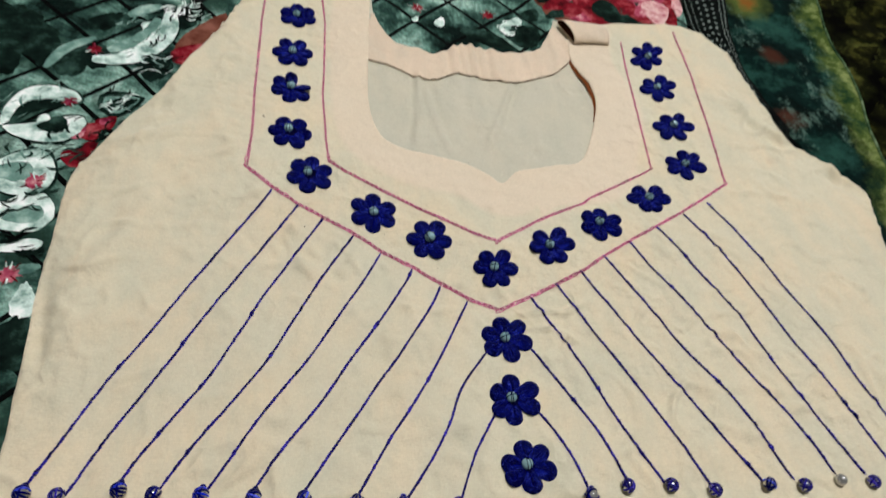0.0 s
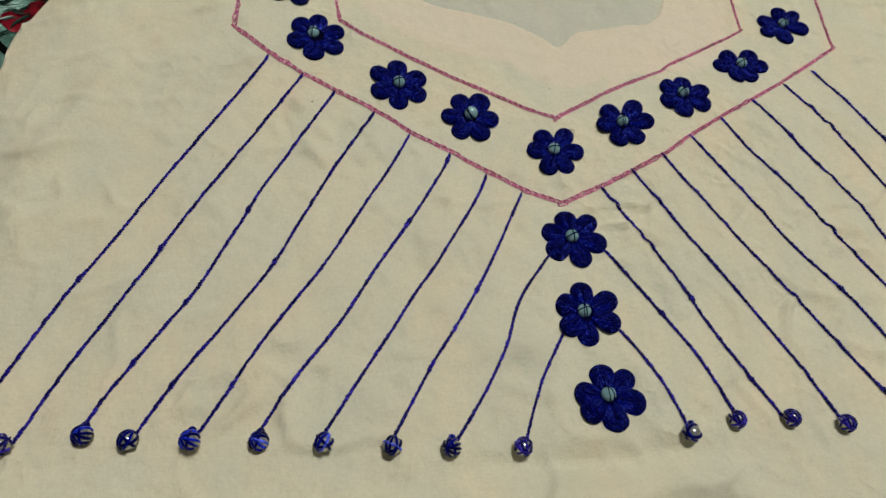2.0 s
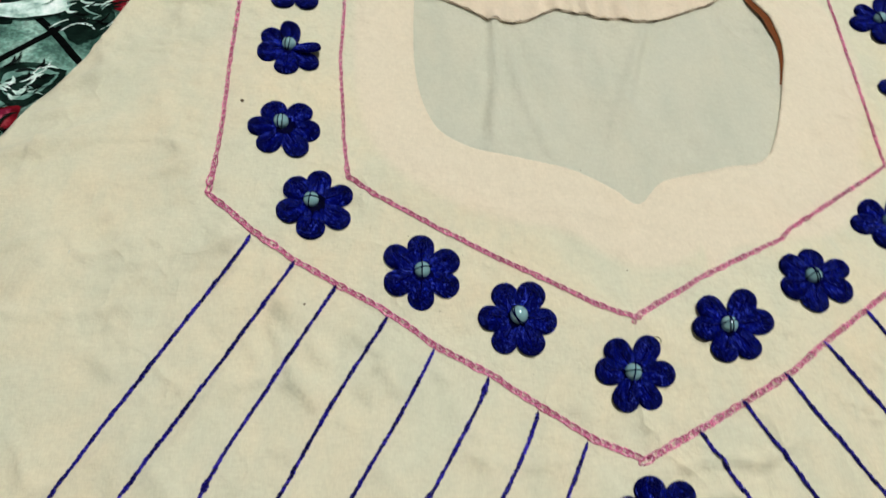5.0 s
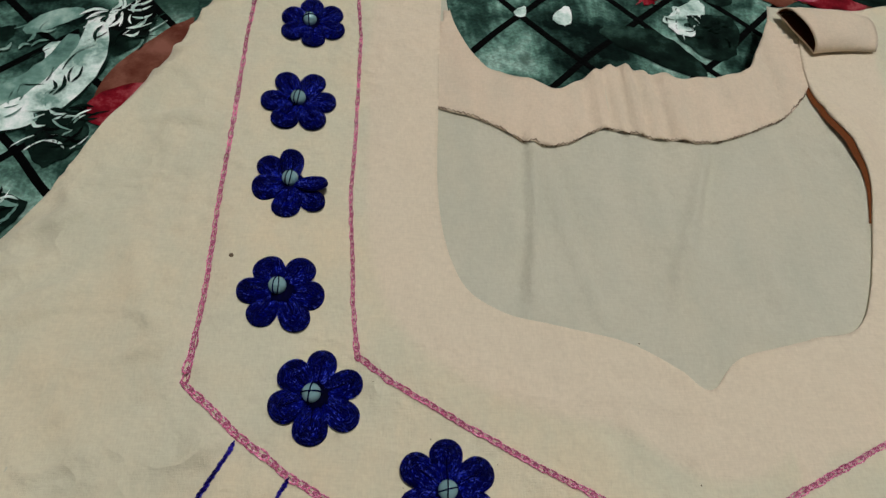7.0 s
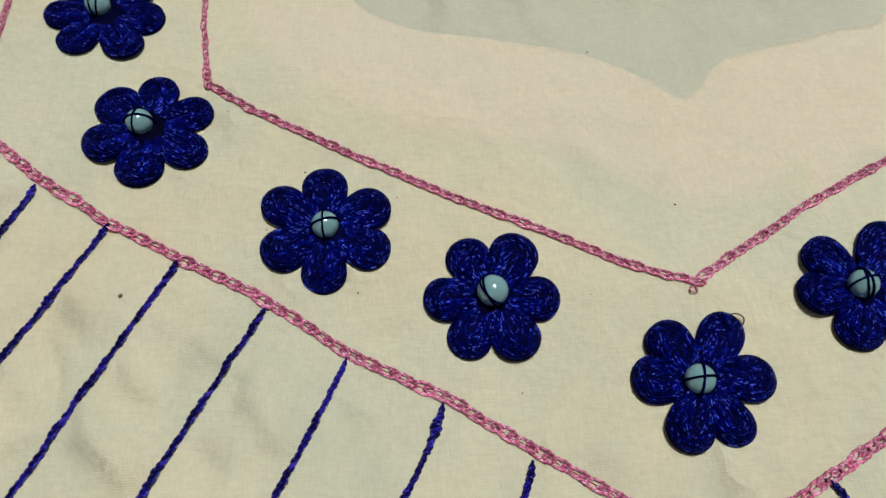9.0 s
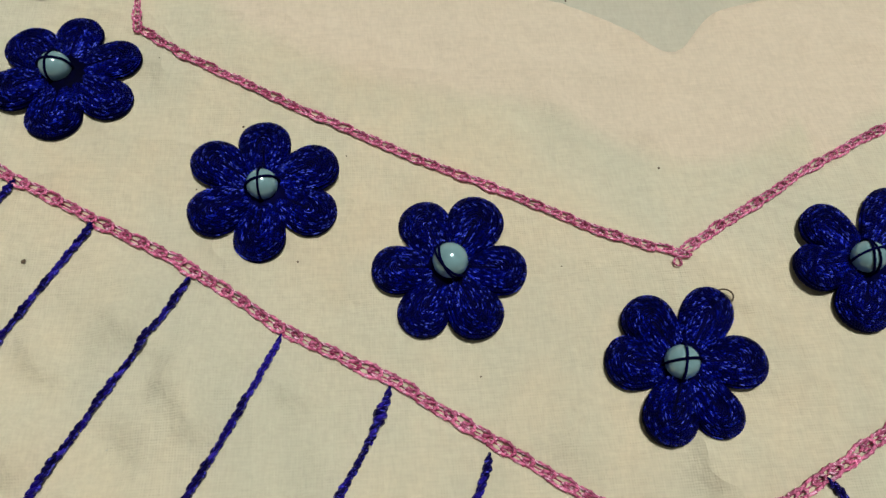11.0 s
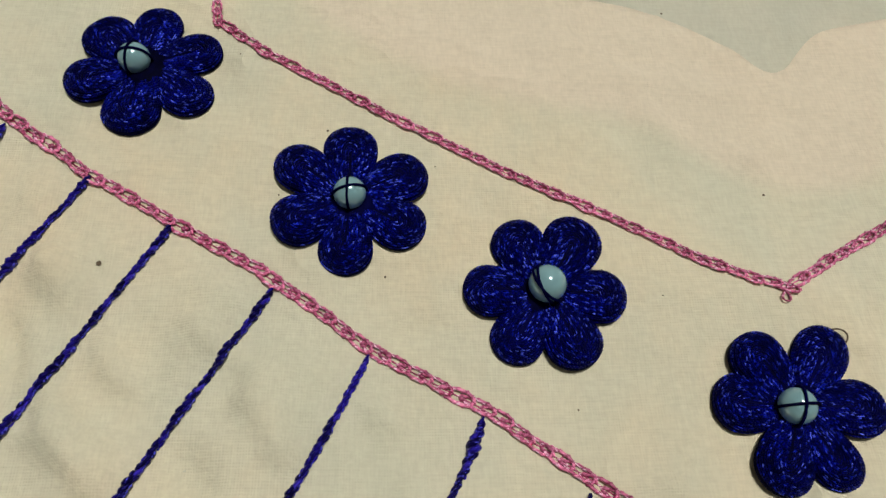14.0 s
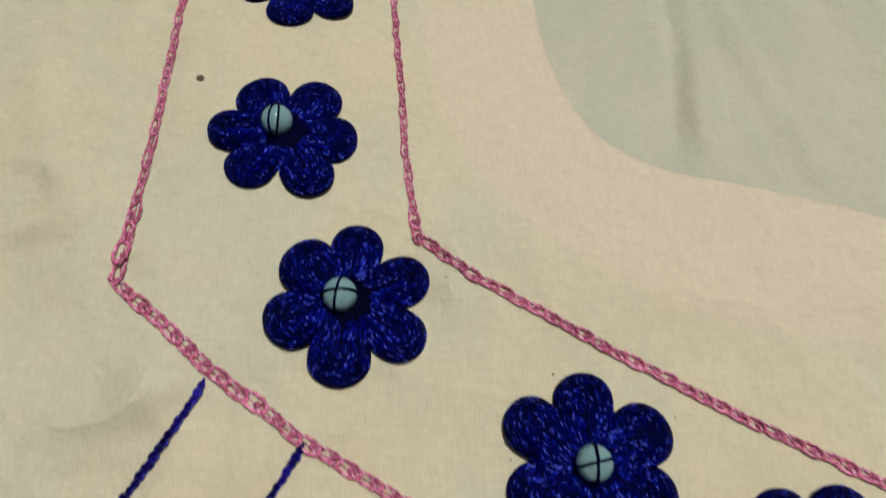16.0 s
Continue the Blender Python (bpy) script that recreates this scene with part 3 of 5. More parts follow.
def back_height(x, y):
    x, y = x / MM, y / MM
    hole = 1 / (1 + math.exp((62 - y + 0.25 * abs(x - 8)) / 3)) / (1 + math.exp((abs(x - 6) - 74) / 3))
    h = hole * (base_height(x, y) - 0.9 - 1.2 * gauss(x, y, 10, 125, 60, 45))
    if hole < 0.999:
        h += (1 - hole) * (front_height(x * MM, y * MM) / MM - 1.15)
    for c in PLEATS:
        h += 3.0 * hole * ridge(x, y, *c)
    if y > 130:
        h += 0.5 * hole * math.sin(x / 3.4 + 2.2 * math.sin(x / 13)) * min(1.0, (y - 130) / 14)
    h += hole * 0.4 * noise.noise((x / 38, y / 38, 3.3)) + hole * 0.25 * noise.noise((x / 13, y / 13, 6.1))
    return h * MM


def sheet_height(x, y):
    h = 2.0 * noise.noise((x * 9, y * 9, 0.4)) + 0.9 * noise.noise((x * 26, y * 26, 2.2))
    return BED_TOP + h * MM


def cloth_panel(name, keep, cut, height, cell, bounds, zone=None):
    """A sheet of cloth inside one outline and outside another, its rim drawn onto the outlines."""
    x0, y0, x1, y1 = bounds
    nx, ny = round((x1 - x0) / cell), round((y1 - y0) / cell)
    cx, cy = np.meshgrid(x0 + (np.arange(nx) + 0.5) * cell, y0 + (np.arange(ny) + 0.5) * cell)
    use = inside(keep, cx, cy)
    if cut:
        use &= ~inside(cut, cx, cy)
    index, places, faces, count = {}, [], [], {}
    for j, i in zip(*np.nonzero(use)):
        ring = []
        for a, b in ((i, j), (i + 1, j), (i + 1, j + 1), (i, j + 1)):
            if (a, b) not in index:
                index[a, b] = len(places)
                places.append([x0 + a * cell, y0 + b * cell])
            ring.append(index[a, b])
            count[index[a, b]] = count.get(index[a, b], 0) + 1
        faces.append(tuple(ring))
    rims = np.array([tuple(v) for v in keep] + ([tuple(v) for v in cut] if cut else []))
    for v, n in count.items():
        if n < 4:
            d = rims - places[v]
            near = (d * d).sum(1).argmin()
            if (d[near] ** 2).sum() < (1.6 * cell) ** 2:
                places[v] = list(rims[near])
    me = from_lists(name, [(x, y, height(x, y)) for x, y in places], faces)
    if zone:
        lay = me.attributes.new("lined", "FLOAT", "POINT")
        lay.data.foreach_set("value", [zone(x, y) for x, y in places])
    return me


# ---- the room that closes the place ----
def box(name, x0, y0, z0, x1, y1, z1, material, parent=None, bevel=0.0, label=""):
    bm = bmesh.new()
    bmesh.ops.create_cube(bm, size=1)
    for v in bm.verts:
        v.co = Vector(((x0 + x1) / 2 + v.co.x * (x1 - x0), (y0 + y1) / 2 + v.co.y * (y1 - y0), (z0 + z1) / 2 + v.co.z * (z1 - z0)))
    if bevel:
        bmesh.ops.bevel(bm, geom=bm.edges[:], offset=bevel, segments=3, affect="EDGES")
    return part(name, bm, material, parent, label, smooth=False)


for name, dims, mat in (("floor", (-1.8, -1.6, FLOOR_Z - 0.1, 1.9, 1.9, FLOOR_Z), CEMENT), ("ceiling", (-1.8, -1.6, CEILING_Z, 1.9, 1.9, CEILING_Z + 0.1), PLASTER),
                        ("wall_west", (-1.9, -1.6, FLOOR_Z, -1.8, 1.9, CEILING_Z), PLASTER), ("wall_east", (1.9, -1.6, FLOOR_Z, 2.0, 1.9, CEILING_Z), PLASTER),
                        ("wall_south", (-1.9, -1.7, FLOOR_Z, 2.0, -1.6, CEILING_Z), PLASTER), ("wall_north", (-1.9, 1.9, FLOOR_Z, 2.0, 2.0, CEILING_Z), PLASTER)):
    tagged(box(name, *dims, mat), {"floor": "grey cement floor of the room", "ceiling": "plain plastered ceiling"}.get(name, "plain grey plastered wall"), name.split("_")[0], kind="structure")

bed = tagged(new("bed"), "wooden bed with a mattress under the printed sheets", "bed")
bed.location = (0.05, 0.1, FLOOR_Z)
box("frame", -0.95, -0.85, 0.18, 0.95, 0.85, 0.34, WOOD, bed, 0.01)
box("mattress", -0.93, -0.83, 0.34, 0.93, 0.83, BED_TOP - 0.012 - FLOOR_Z, TICKING, bed, 0.03)
for lx, ly in ((-0.9, -0.8), (0.9, -0.8), (-0.9, 0.8), (0.9, 0.8)):
    box("leg", lx - 0.04, ly - 0.04, 0, lx + 0.04, ly + 0.04, 0.18, WOOD, bed, 0.005)

lamp = tagged(new("ceiling_light"), "round white ceiling light, switched on", "lamp")
lamp.location = (0.22, 0.32, CEILING_Z)
bm = bmesh.new()
bmesh.ops.create_cone(bm, cap_ends=True, segments=40, radius1=0.21, radius2=0.23, depth=0.04, matrix=Matrix.Translation((0, 0, -0.02)))
part("base", bm, ENAMEL, lamp, smooth=False)
bm = bmesh.new()
bmesh.ops.create_uvsphere(bm, u_segments=32, v_segments=12, radius=0.19, matrix=Matrix.Translation((0, 0, -0.045)) @ Matrix.Diagonal((1, 1, 0.3, 1)))
part("diffuser", bm, GLOW, lamp, "glowing white diffuser")

# ---- the sheets on the bed ----
verts, faces = [], []
SX, SY = 150, 130
for j in range(SY + 1):
    for i in range(SX + 1):
        x, y = -0.92 + 1.16 * i / SX, -0.74 + 1.66 * j / SY
        x = min(x, 0.24 - 0.05 * (y - 0.2)) if i == SX else x
        verts.append((x, y, sheet_height(x, y)))
for j in range(SY):
    for i in range(SX):
        a = j * (SX + 1) + i
        faces.append((a, a + 1, a + SX + 2, a + SX + 1))
spread = mesh_part("bedspread", from_lists("bedspread", verts, faces), TEAL, None)
tagged(spread, "teal satin bedspread printed with black lattice, silver leaves and red flowers", "bedspread")


def printed(name, outline, material, lift=0.35, label="", parent=None, height=sheet_height):
    """A flat printed motif that lies on the sheet; outline in metres round its middle."""
    mid = sum((Vector(p) for p in outline), Vector((0, 0))) / len(outline)
    verts, faces, n, rings = [(mid.x, mid.y, height(mid.x, mid.y) + lift * MM)], [], len(outline), 4
    for r in range(1, rings + 1):
        for p in outline:
            q = mid.lerp(Vector(p), r / rings)
            verts.append((q.x, q.y, height(q.x, q.y) + lift * MM))
    for i in range(n):
        faces.append((0, 1 + i, 1 + (i + 1) % n))
        for r in range(rings - 1):
            a, b = 1 + r * n, 1 + (r + 1) * n
            faces.append((a + i, b + i, b + (i + 1) % n, a + (i + 1) % n))
    return mesh_part(name, from_lists(name, verts, faces), material, parent or spread, label)


def leaf_outline(cx, cy, length, width, angle, bend=0.0, rough=0.0, n=30):
    out, c, s = [], math.cos(radians(angle)), math.sin(radians(angle))
    for i in range(n):
        t = 2 * math.pi * i / n
        u = 0.5 * length * math.cos(t)
        v = 0.5 * width * math.sin(t) * (1 - 0.45 * math.cos(t)) + bend * (1 - math.cos(t) ** 2)
        w = 1 + rough * noise.noise((cx * 0.1 + 3 * math.cos(t), cy * 0.1 + 3 * math.sin(t), 4.0))
        out.append(((cx + (u * c - v * s) * w) * MM, (cy + (u * s + v * c) * w) * MM))
    return out


def rosette(cx, cy, size, material=None):
    """A small printed flower of ragged strokes round a dark eye."""
    rng = random.Random(int(cx * 7 + cy * 13))
    out = []
    for i in range(40):
        t = 2 * math.pi * i / 40
        r = size * (0.62 + 0.25 * noise.noise((cx, cy, 2.6 * t)) + rng.uniform(-0.06, 0.06))
        out.append(((cx + r * math.cos(t)) * MM, (cy + r * math.sin(t)) * MM))
    printed("flower_print", out, material or ROSEPRINT, 0.75)
    for i in range(11):
        t = rng.uniform(0, 6.3)
        r = size * rng.uniform(0.45, 0.85)
        printed("flower_print", leaf_outline(cx + r * math.cos(t), cy + r * math.sin(t), size * rng.uniform(0.5, 0.8), size * rng.uniform(0.08, 0.16), math.degrees(t), 0, 0.3, 10),
                rng.choice((FOIL, ROSEPRINT, REDPRINT)), 0.95 + 0.02 * i)


def peony(cx, cy, size, seed):
    """A large printed flower of overlapping petals."""
    rng = random.Random(seed)
    printed("petal_print", leaf_outline(cx, cy, size * 2.5, size * 2.1, 20, 0, 0.15, 40), BROWNPRINT, 0.62)
    for ring, count in ((0.85, 6), (0.5, 5), (0.18, 3)):
        for i in range(count):
            t = 2 * math.pi * (i + rng.uniform(-0.25, 0.25)) / count
            r = ring * size
            printed("petal_print", leaf_outline(cx + r * math.cos(t), cy + r * math.sin(t), size * rng.uniform(0.9, 1.4), size * rng.uniform(0.5, 0.9), math.degrees(t) + rng.uniform(-60, 60), size * rng.uniform(-0.15, 0.15), 0.07, 30),
                    rng.choice((ROSEPRINT, REDPRINT, ROSEPRINT, REDPRINT, PALEROSE, DARKLEAF_AND_SHADE)), 0.7 + 0.04 * (3 - ring * 3) * count + 0.03 * i)


def ink(cx, cy, count, length, angle, material):
    """A tuft of fine printed strokes."""
    rng = random.Random(int(cx * 3 + cy * 5) + count)
    for i in range(count):
        a = angle + rng.uniform(-50, 50)
        printed("ink_stroke", leaf_outline(cx + rng.uniform(-0.5, 0.5) * length, cy + rng.uniform(-0.5, 0.5) * length, 0.55 * length * rng.uniform(0.5, 1.0), rng.uniform(0.4, 0.8), a, rng.uniform(-3, 3), 0.1, 12), material, 1.1 + 0.02 * i)


# first two: the spread's shaded far-left corner, put in as dark patches
printed("leaf_print", leaf_outline(-314, 179, 38, 83, 51, 0.0, 0.25, 44), DARKLEAF_AND_SHADE, 0.30)
printed("leaf_print", leaf_outline(-313, 146, 42, 23, 82, 0.0, 0.30, 44), DARKLEAF_AND_SHADE, 0.33)
printed("leaf_print", leaf_outline(-271, 149, 36, 18, 81, 0.0, 0.20, 44), DARKLEAF_AND_SHADE, 0.30)
printed("leaf_print", leaf_outline(-257, 153, 27, 15, 90, 0.0, 0.20, 44), DARKLEAF_AND_SHADE, 0.30)
printed("leaf_print", leaf_outline(-259, 193, 26, 17, 51, 0.0, 0.20, 44), DARKLEAF_AND_SHADE, 0.30)
printed("leaf_print", leaf_outline(-286, 147, 20, 11, 45, 0.0, 0.20, 44), DARKLEAF_AND_SHADE, 0.30)
printed("leaf_print", leaf_outline(-277, 97, 50, 24, -141, -11.9, 0.05, 44), DARKLEAF_AND_SHADE, 0.30)
printed("leaf_print", leaf_outline(-278, 97, 49, 21, -141, -11.9, 0.05, 44), FOIL, 0.45)
printed("leaf_print", leaf_outline(-279, 92, 36, 10, -134, -8.6, 0.05, 44), DARKLEAF_AND_SHADE, 0.60)
printed("leaf_print", leaf_outline(-273, 85, 46, 23, -167, 6.9, 0.05, 44), DARKLEAF_AND_SHADE, 0.70)
printed("leaf_print", leaf_outline(-273, 85, 45, 19, -166, 6.9, 0.05, 44), FOIL, 0.80)
printed("leaf_print", leaf_outline(-269, 85, 17, 13, -160, 0.9, 0.08, 44), DARKLEAF_AND_SHADE, 0.95)
printed("leaf_print", leaf_outline(-275, 89, 8, 6, -126, 0.0, 0.10, 44), FOIL, 1.00)
printed("leaf_print", leaf_outline(-277, 44, 41, 37, -169, 0.0, 0.05, 44), DARKLEAF_AND_SHADE, 0.30)
printed("leaf_print", leaf_outline(-278, 44, 40, 33, -169, 0.0, 0.05, 44), FOIL, 0.45)
printed("leaf_print", leaf_outline(-281, 45, 23, 14, 178, 0.0, 0.10, 44), MIDTEAL, 0.60)
printed("leaf_print", leaf_outline(-270, 15, 37, 26, -166, 0.0, 0.08, 44), FOIL, 0.40)
printed("leaf_print", leaf_outline(-267, 14, 21, 12, -164, 0.0, 0.10, 44), MIDTEAL, 0.55)
printed("leaf_print", leaf_outline(-265, -7, 25, 8, -168, 0.0, 0.10, 44), FOIL, 0.40)
printed("leaf_print", leaf_outline(-261, -22, 23, 6, -164, 0.0, 0.10, 44), MIDTEAL, 0.40)
printed("leaf_print", leaf_outline(-229, 191, 13, 11, 33, 0.0, 0.20, 44), FOIL, 0.40)
printed("leaf_print", leaf_outline(-219, 147, 23, 25, 20, 0.0, 0.15, 44), DARKLEAF_AND_SHADE, 0.50)
printed("leaf_print", leaf_outline(-209, 205, 32, 24, 55, 0.0, 0.15, 44), DARKLEAF_AND_SHADE, 0.50)
printed("leaf_print", leaf_outline(-192, 184, 64, 23, 68, 0.0, 0.08, 44), BROWNPRINT, 0.60)
printed("leaf_print", leaf_outline(-198, 165, 30, 18, 43, 0.0, 0.08, 44), REDPRINT, 0.75)
printed("leaf_print", leaf_outline(-234, 110, 28, 23, 25, 0.0, 0.10, 44), DARKLEAF_AND_SHADE, 0.50)
printed("leaf_print", leaf_outline(-234, 110, 22, 16, 26, 0.0, 0.12, 44), MIDTEAL, 0.60)
printed("leaf_print", leaf_outline(-234, 109, 20, 10, 27, 0.0, 0.20, 44), DARKLEAF_AND_SHADE, 0.70)
printed("leaf_print", leaf_outline(-239, 91, 14, 11, 51, 0.0, 0.08, 44), REDPRINT, 0.60)
printed("leaf_print", leaf_outline(-247, 83, 16, 15, 55, 0.0, 0.10, 44), REDPRINT, 0.65)
printed("leaf_print", leaf_outline(-249, 60, 17, 16, 50, 0.0, 0.10, 44), REDPRINT, 0.62)
printed("leaf_print", leaf_outline(-244, 70, 10, 8, 50, 0.0, 0.10, 44), REDPRINT, 0.70)
printed("leaf_print", leaf_outline(-253, 80, 12, 7, 62, 0.0, 0.10, 44), ROSEPRINT, 0.80)
printed("leaf_print", leaf_outline(-240, 92, 8, 5, 47, 0.0, 0.10, 44), ROSEPRINT, 0.80)
printed("leaf_print", leaf_outline(-253, -40, 22, 12, 100, 0, 0.15), FOIL)
printed("leaf_print", leaf_outline(-252, -63, 30, 26, 80, 0, 0.30), DARKLEAF_AND_SHADE)


def crescent(points, wide, material, lift):
    """A printed band that follows a bow and tapers to both ends."""
    line = smooth_line(points, 0.002)
    verts, faces = [], []
    for i, p in enumerate(line):
        t = i / (len(line) - 1)
        d = (line[min(i + 1, len(line) - 1)] - line[max(i - 1, 0)]).normalized()
        half = wide * MM * math.sin(math.pi * (0.06 + 0.88 * t)) ** 0.7 * (1 + 0.12 * noise.noise((12 * t, wide, 3.0)))
        for q in range(5):
            x, y = p.x - d.y * half * (q / 2 - 1), p.y + d.x * half * (q / 2 - 1)
            verts.append((x, y, sheet_height(x, y) + lift * MM))
    for i in range(len(line) - 1):
        for q in range(4):
            a = 5 * i + q
            faces.append((a, a + 1, a + 6, a + 5))
    mesh_part("leaf_print", from_lists("leaf_print", verts, faces), material, spread)


BOW = [(-260, 150), (-247, 151), (-234, 158), (-223, 172), (-217, 190), (-219, 212)]
crescent(BOW, 9.5, DARKLEAF_AND_SHADE, 0.62)
crescent(BOW, 8.0, FOIL, 0.80)
crescent([(-252, 160), (-238, 170), (-228, 184), (-226, 200)], 6.5, MIDTEAL, 0.72)
crescent([(-246, 200), (-236, 209), (-225, 214)], 5.0, MIDTEAL, 0.72)
crescent([(-286, 137), (-278, 158), (-262, 172)], 4.0, MIDTEAL, 0.70)
printed("leaf_print", leaf_outline(-204, 212, 22, 20, 60, 0.0, 0.3, 44), BLACKBAND, 0.90)
ink(-205, 213, 12, 20, 70, FOIL)
printed("leaf_print", leaf_outline(-219, 152, 20, 18, 30, 0.0, 0.25, 44), DARKLEAF_AND_SHADE, 0.95)
ink(-219, 152, 10, 18, 20, BLACKBAND)
ink(-236, 113, 12, 18, 40, BLACKBAND)
rosette(-264, 107, 6.0)
rosette(-267, 38, 8.0)
rosette(-264, -25, 8.0)
rosette(-33, 246, 7.0, REDPRINT)
rosette(27, 246, 7.0, REDPRINT)
rosette(-260, 160, 6.0, REDPRINT)
printed("leaf_print", leaf_outline(-35, 232, 8, 5, 60, 0, 0.15), FOIL)
printed("leaf_print", leaf_outline(-15, 231, 14, 8, 70, 0, 0.15), FOIL)
printed("leaf_print", leaf_outline(46, 236, 30, 14, 60, 0, 0.15), FOIL)
printed("leaf_print", leaf_outline(56, 226, 34, 30, 40, 0, 0.15), DARKLEAF_AND_SHADE)
printed("leaf_print", leaf_outline(26, 214, 20, 50, 60, 0, 0.15), DARKLEAF_AND_SHADE)
printed("leaf_print", leaf_outline(51, 239, 18, 9, 60, 0, 0.15), FOIL)
printed("leaf_print", leaf_outline(66, 255, 20, 14, 60, 0, 0.15), DARKLEAF_AND_SHADE)
peony(136, 286, 34, 3)
peony(186, 290, 28, 5)
peony(101, 276, 22, 9)
ink(-207, 204, 14, 26, 60, DARKLEAF_AND_SHADE)
ink(-218, 151, 12, 24, 40, DARKLEAF_AND_SHADE)
ink(-238, 86, 14, 22, 50, DARKLEAF_AND_SHADE)
ink(-255, 60, 12, 24, 40, DARKLEAF_AND_SHADE)
ink(-204, 208, 6, 22, 70, FOIL)
ink(-235, 110, 10, 16, 30, FOIL)
ink(56, 226, 14, 18, 50, DARKLEAF_AND_SHADE)
ink(38, 231, 8, 18, 70, FOIL)
ink(-269, 26, 12, 26, 20, DARKLEAF_AND_SHADE)
ink(-265, -9, 10, 24, 10, DARKLEAF_AND_SHADE)
ink(-228, 180, 8, 20, 50, DARKLEAF_AND_SHADE)
ink(-237, 109, 10, 14, 30, FOIL)
ink(-290, 100, 8, 24, 60, MIDTEAL)
ink(-277, 115, 8, 20, 80, MIDTEAL)
ink(-260, 84, 8, 18, 60, DARKLEAF_AND_SHADE)
ink(-266, 55, 10, 22, 60, MIDTEAL)
ink(-281, 56, 8, 22, 80, DARKLEAF_AND_SHADE)
ink(-220, 150, 14, 20, 10, FOIL)
ink(-209, 205, 10, 24, 60, FOIL)
ink(-244, 54, 8, 18, 40, DARKLEAF_AND_SHADE)
ink(-243, 198, 8, 16, 60, MIDTEAL)
ink(-234, 161, 8, 16, 60, MIDTEAL)

# the dark border along the spread's edge, with its pale dots
BAND_Y = [100, 122, 167, 206, 258, 312, 420]
BAND_RIGHT = [266, 261, 251, 249, 255, 269, 300]
BAND_LEFT = [262, 257, 245, 230, 216, 219, 240]


def band_edge(y, side):
    """Where the border runs, from millimetres: side 0 at the peonies, 1 at the throw."""
    a, b = float(np.interp(y, BAND_Y, BAND_LEFT)), float(np.interp(y, BAND_Y, BAND_RIGHT))
    return a + (b - a) * side


rim = [(band_edge(y, 0), y) for y in range(100, 421, 8)] + [(band_edge(y, 1) + 4, y) for y in range(420, 99, -8)]
verts, faces, half = [], [], len(rim) // 2
for n in range(half):
    for q in range(7):
        x = rim[n][0] + (rim[-1 - n][0] - rim[n][0]) * q / 6
        verts.append((x * MM, rim[n][1] * MM, sheet_height(x * MM, rim[n][1] * MM) + 2.6 * MM))
for n in range(half - 1):
    for q in range(6):
        a = n * 7 + q
        faces.append((a, a + 1, a + 8, a + 7))
mesh_part("border_print", from_lists("border_print", verts, faces), BLACKBAND, spread, "black border with pale dots")
for lane, wide, step in ((0.07, 1.1, 3.2), (0.20, 1.1, 3.2), (0.36, 2.0, 8.0), (0.52, 2.3, 8.5), (0.68, 2.0, 8.0), (0.84, 1.2, 3.0), (0.93, 1.2, 3.0)):
    y = 150 + 5 * lane
    while y < 345:
        y += step * random.uniform(0.85, 1.15)
        x = band_edge(y, lane) + random.uniform(-0.6, 0.6)
        narrow = (band_edge(y, 1) - band_edge(y, 0)) / 48
        printed("border_dot", leaf_outline(x, y, wide * random.uniform(1.5, 2.3), wide * 1.5 * narrow, random.uniform(40, 130), 0, 0.25, 8), BANDDOT, 3.0)


def throw_height(x, y):
    lift = 6.5 * (1 - math.exp(-max(0.0, x - 0.243) / 0.012))
    return BED_TOP + (lift + 3.0 * noise.noise((x * 14, y * 14, 7.7)) + 1.2 * noise.noise((x * 40, y * 40, 1.1))) * MM - 0.001


def strip(name, x_left, x_right, y0, y1, nx, ny, height, material, label, category):
    verts, faces = [], []
    for j in range(ny + 1):
        y = y0 + (y1 - y0) * j / ny
        for i in range(nx + 1):
            x = x_left(y) + (x_right(y) - x_left(y)) * i / nx
            verts.append((x, y, height(x, y)))
    for j in range(ny):
        for i in range(nx):
            a = j * (nx + 1) + i
            faces.append((a, a + 1, a + nx + 2, a + nx + 1))
    ob = mesh_part(name, from_lists(name, verts, faces), material, None)
    m = ob.modifiers.new("thickness", "SOLIDIFY")
    m.thickness, m.offset = 0.0015, -1
    return tagged(ob, label, category)


throw = strip("throw", lambda y: band_edge(y / MM, 1) * MM, lambda y: 0.335 + 0.16 * (y - 0.1) + 0.004 * math.sin(40 * y), -0.70, 0.80, 46, 190, throw_height, THROW,
              "dark teal cotton throw with a faded floral print", "blanket")


def olive_height(x, y):
    return BED_TOP + (-3 + 5.0 * noise.noise((x * 9, y * 9, 2.9)) + 2.0 * noise.noise((x * 30, y * 30, 8.1))) * MM


olive = strip("olive_quilt", lambda y: 0.31, lambda y: 0.98, -0.72, 0.9, 60, 120, olive_height, OLIVE, "dark olive printed quilt, crumpled beside the bedspread", "quilt")

# the throw's rolled hem along its free edge
verts, faces = [], []
path = []
for i in range(300):
    y = -0.70 + 1.50 * i / 299
    x = 0.335 + 0.16 * (y - 0.1) + 0.004 * math.sin(40 * y)
    path.append((x, y, throw_height(x, y) + 0.0002 + 0.0003 * noise.noise((x * 300, y * 300, 1))))
tube(verts, faces, path, 0.0011, 6)
mesh_part("hem", from_lists("hem", verts, faces), print_material("pale_green_hem", (0.010, 0.03, 0.016), (0.06, 0.11, 0.05), (0.20, 0.27, 0.15), 60, 0.9), throw, "pale green rolled hem")

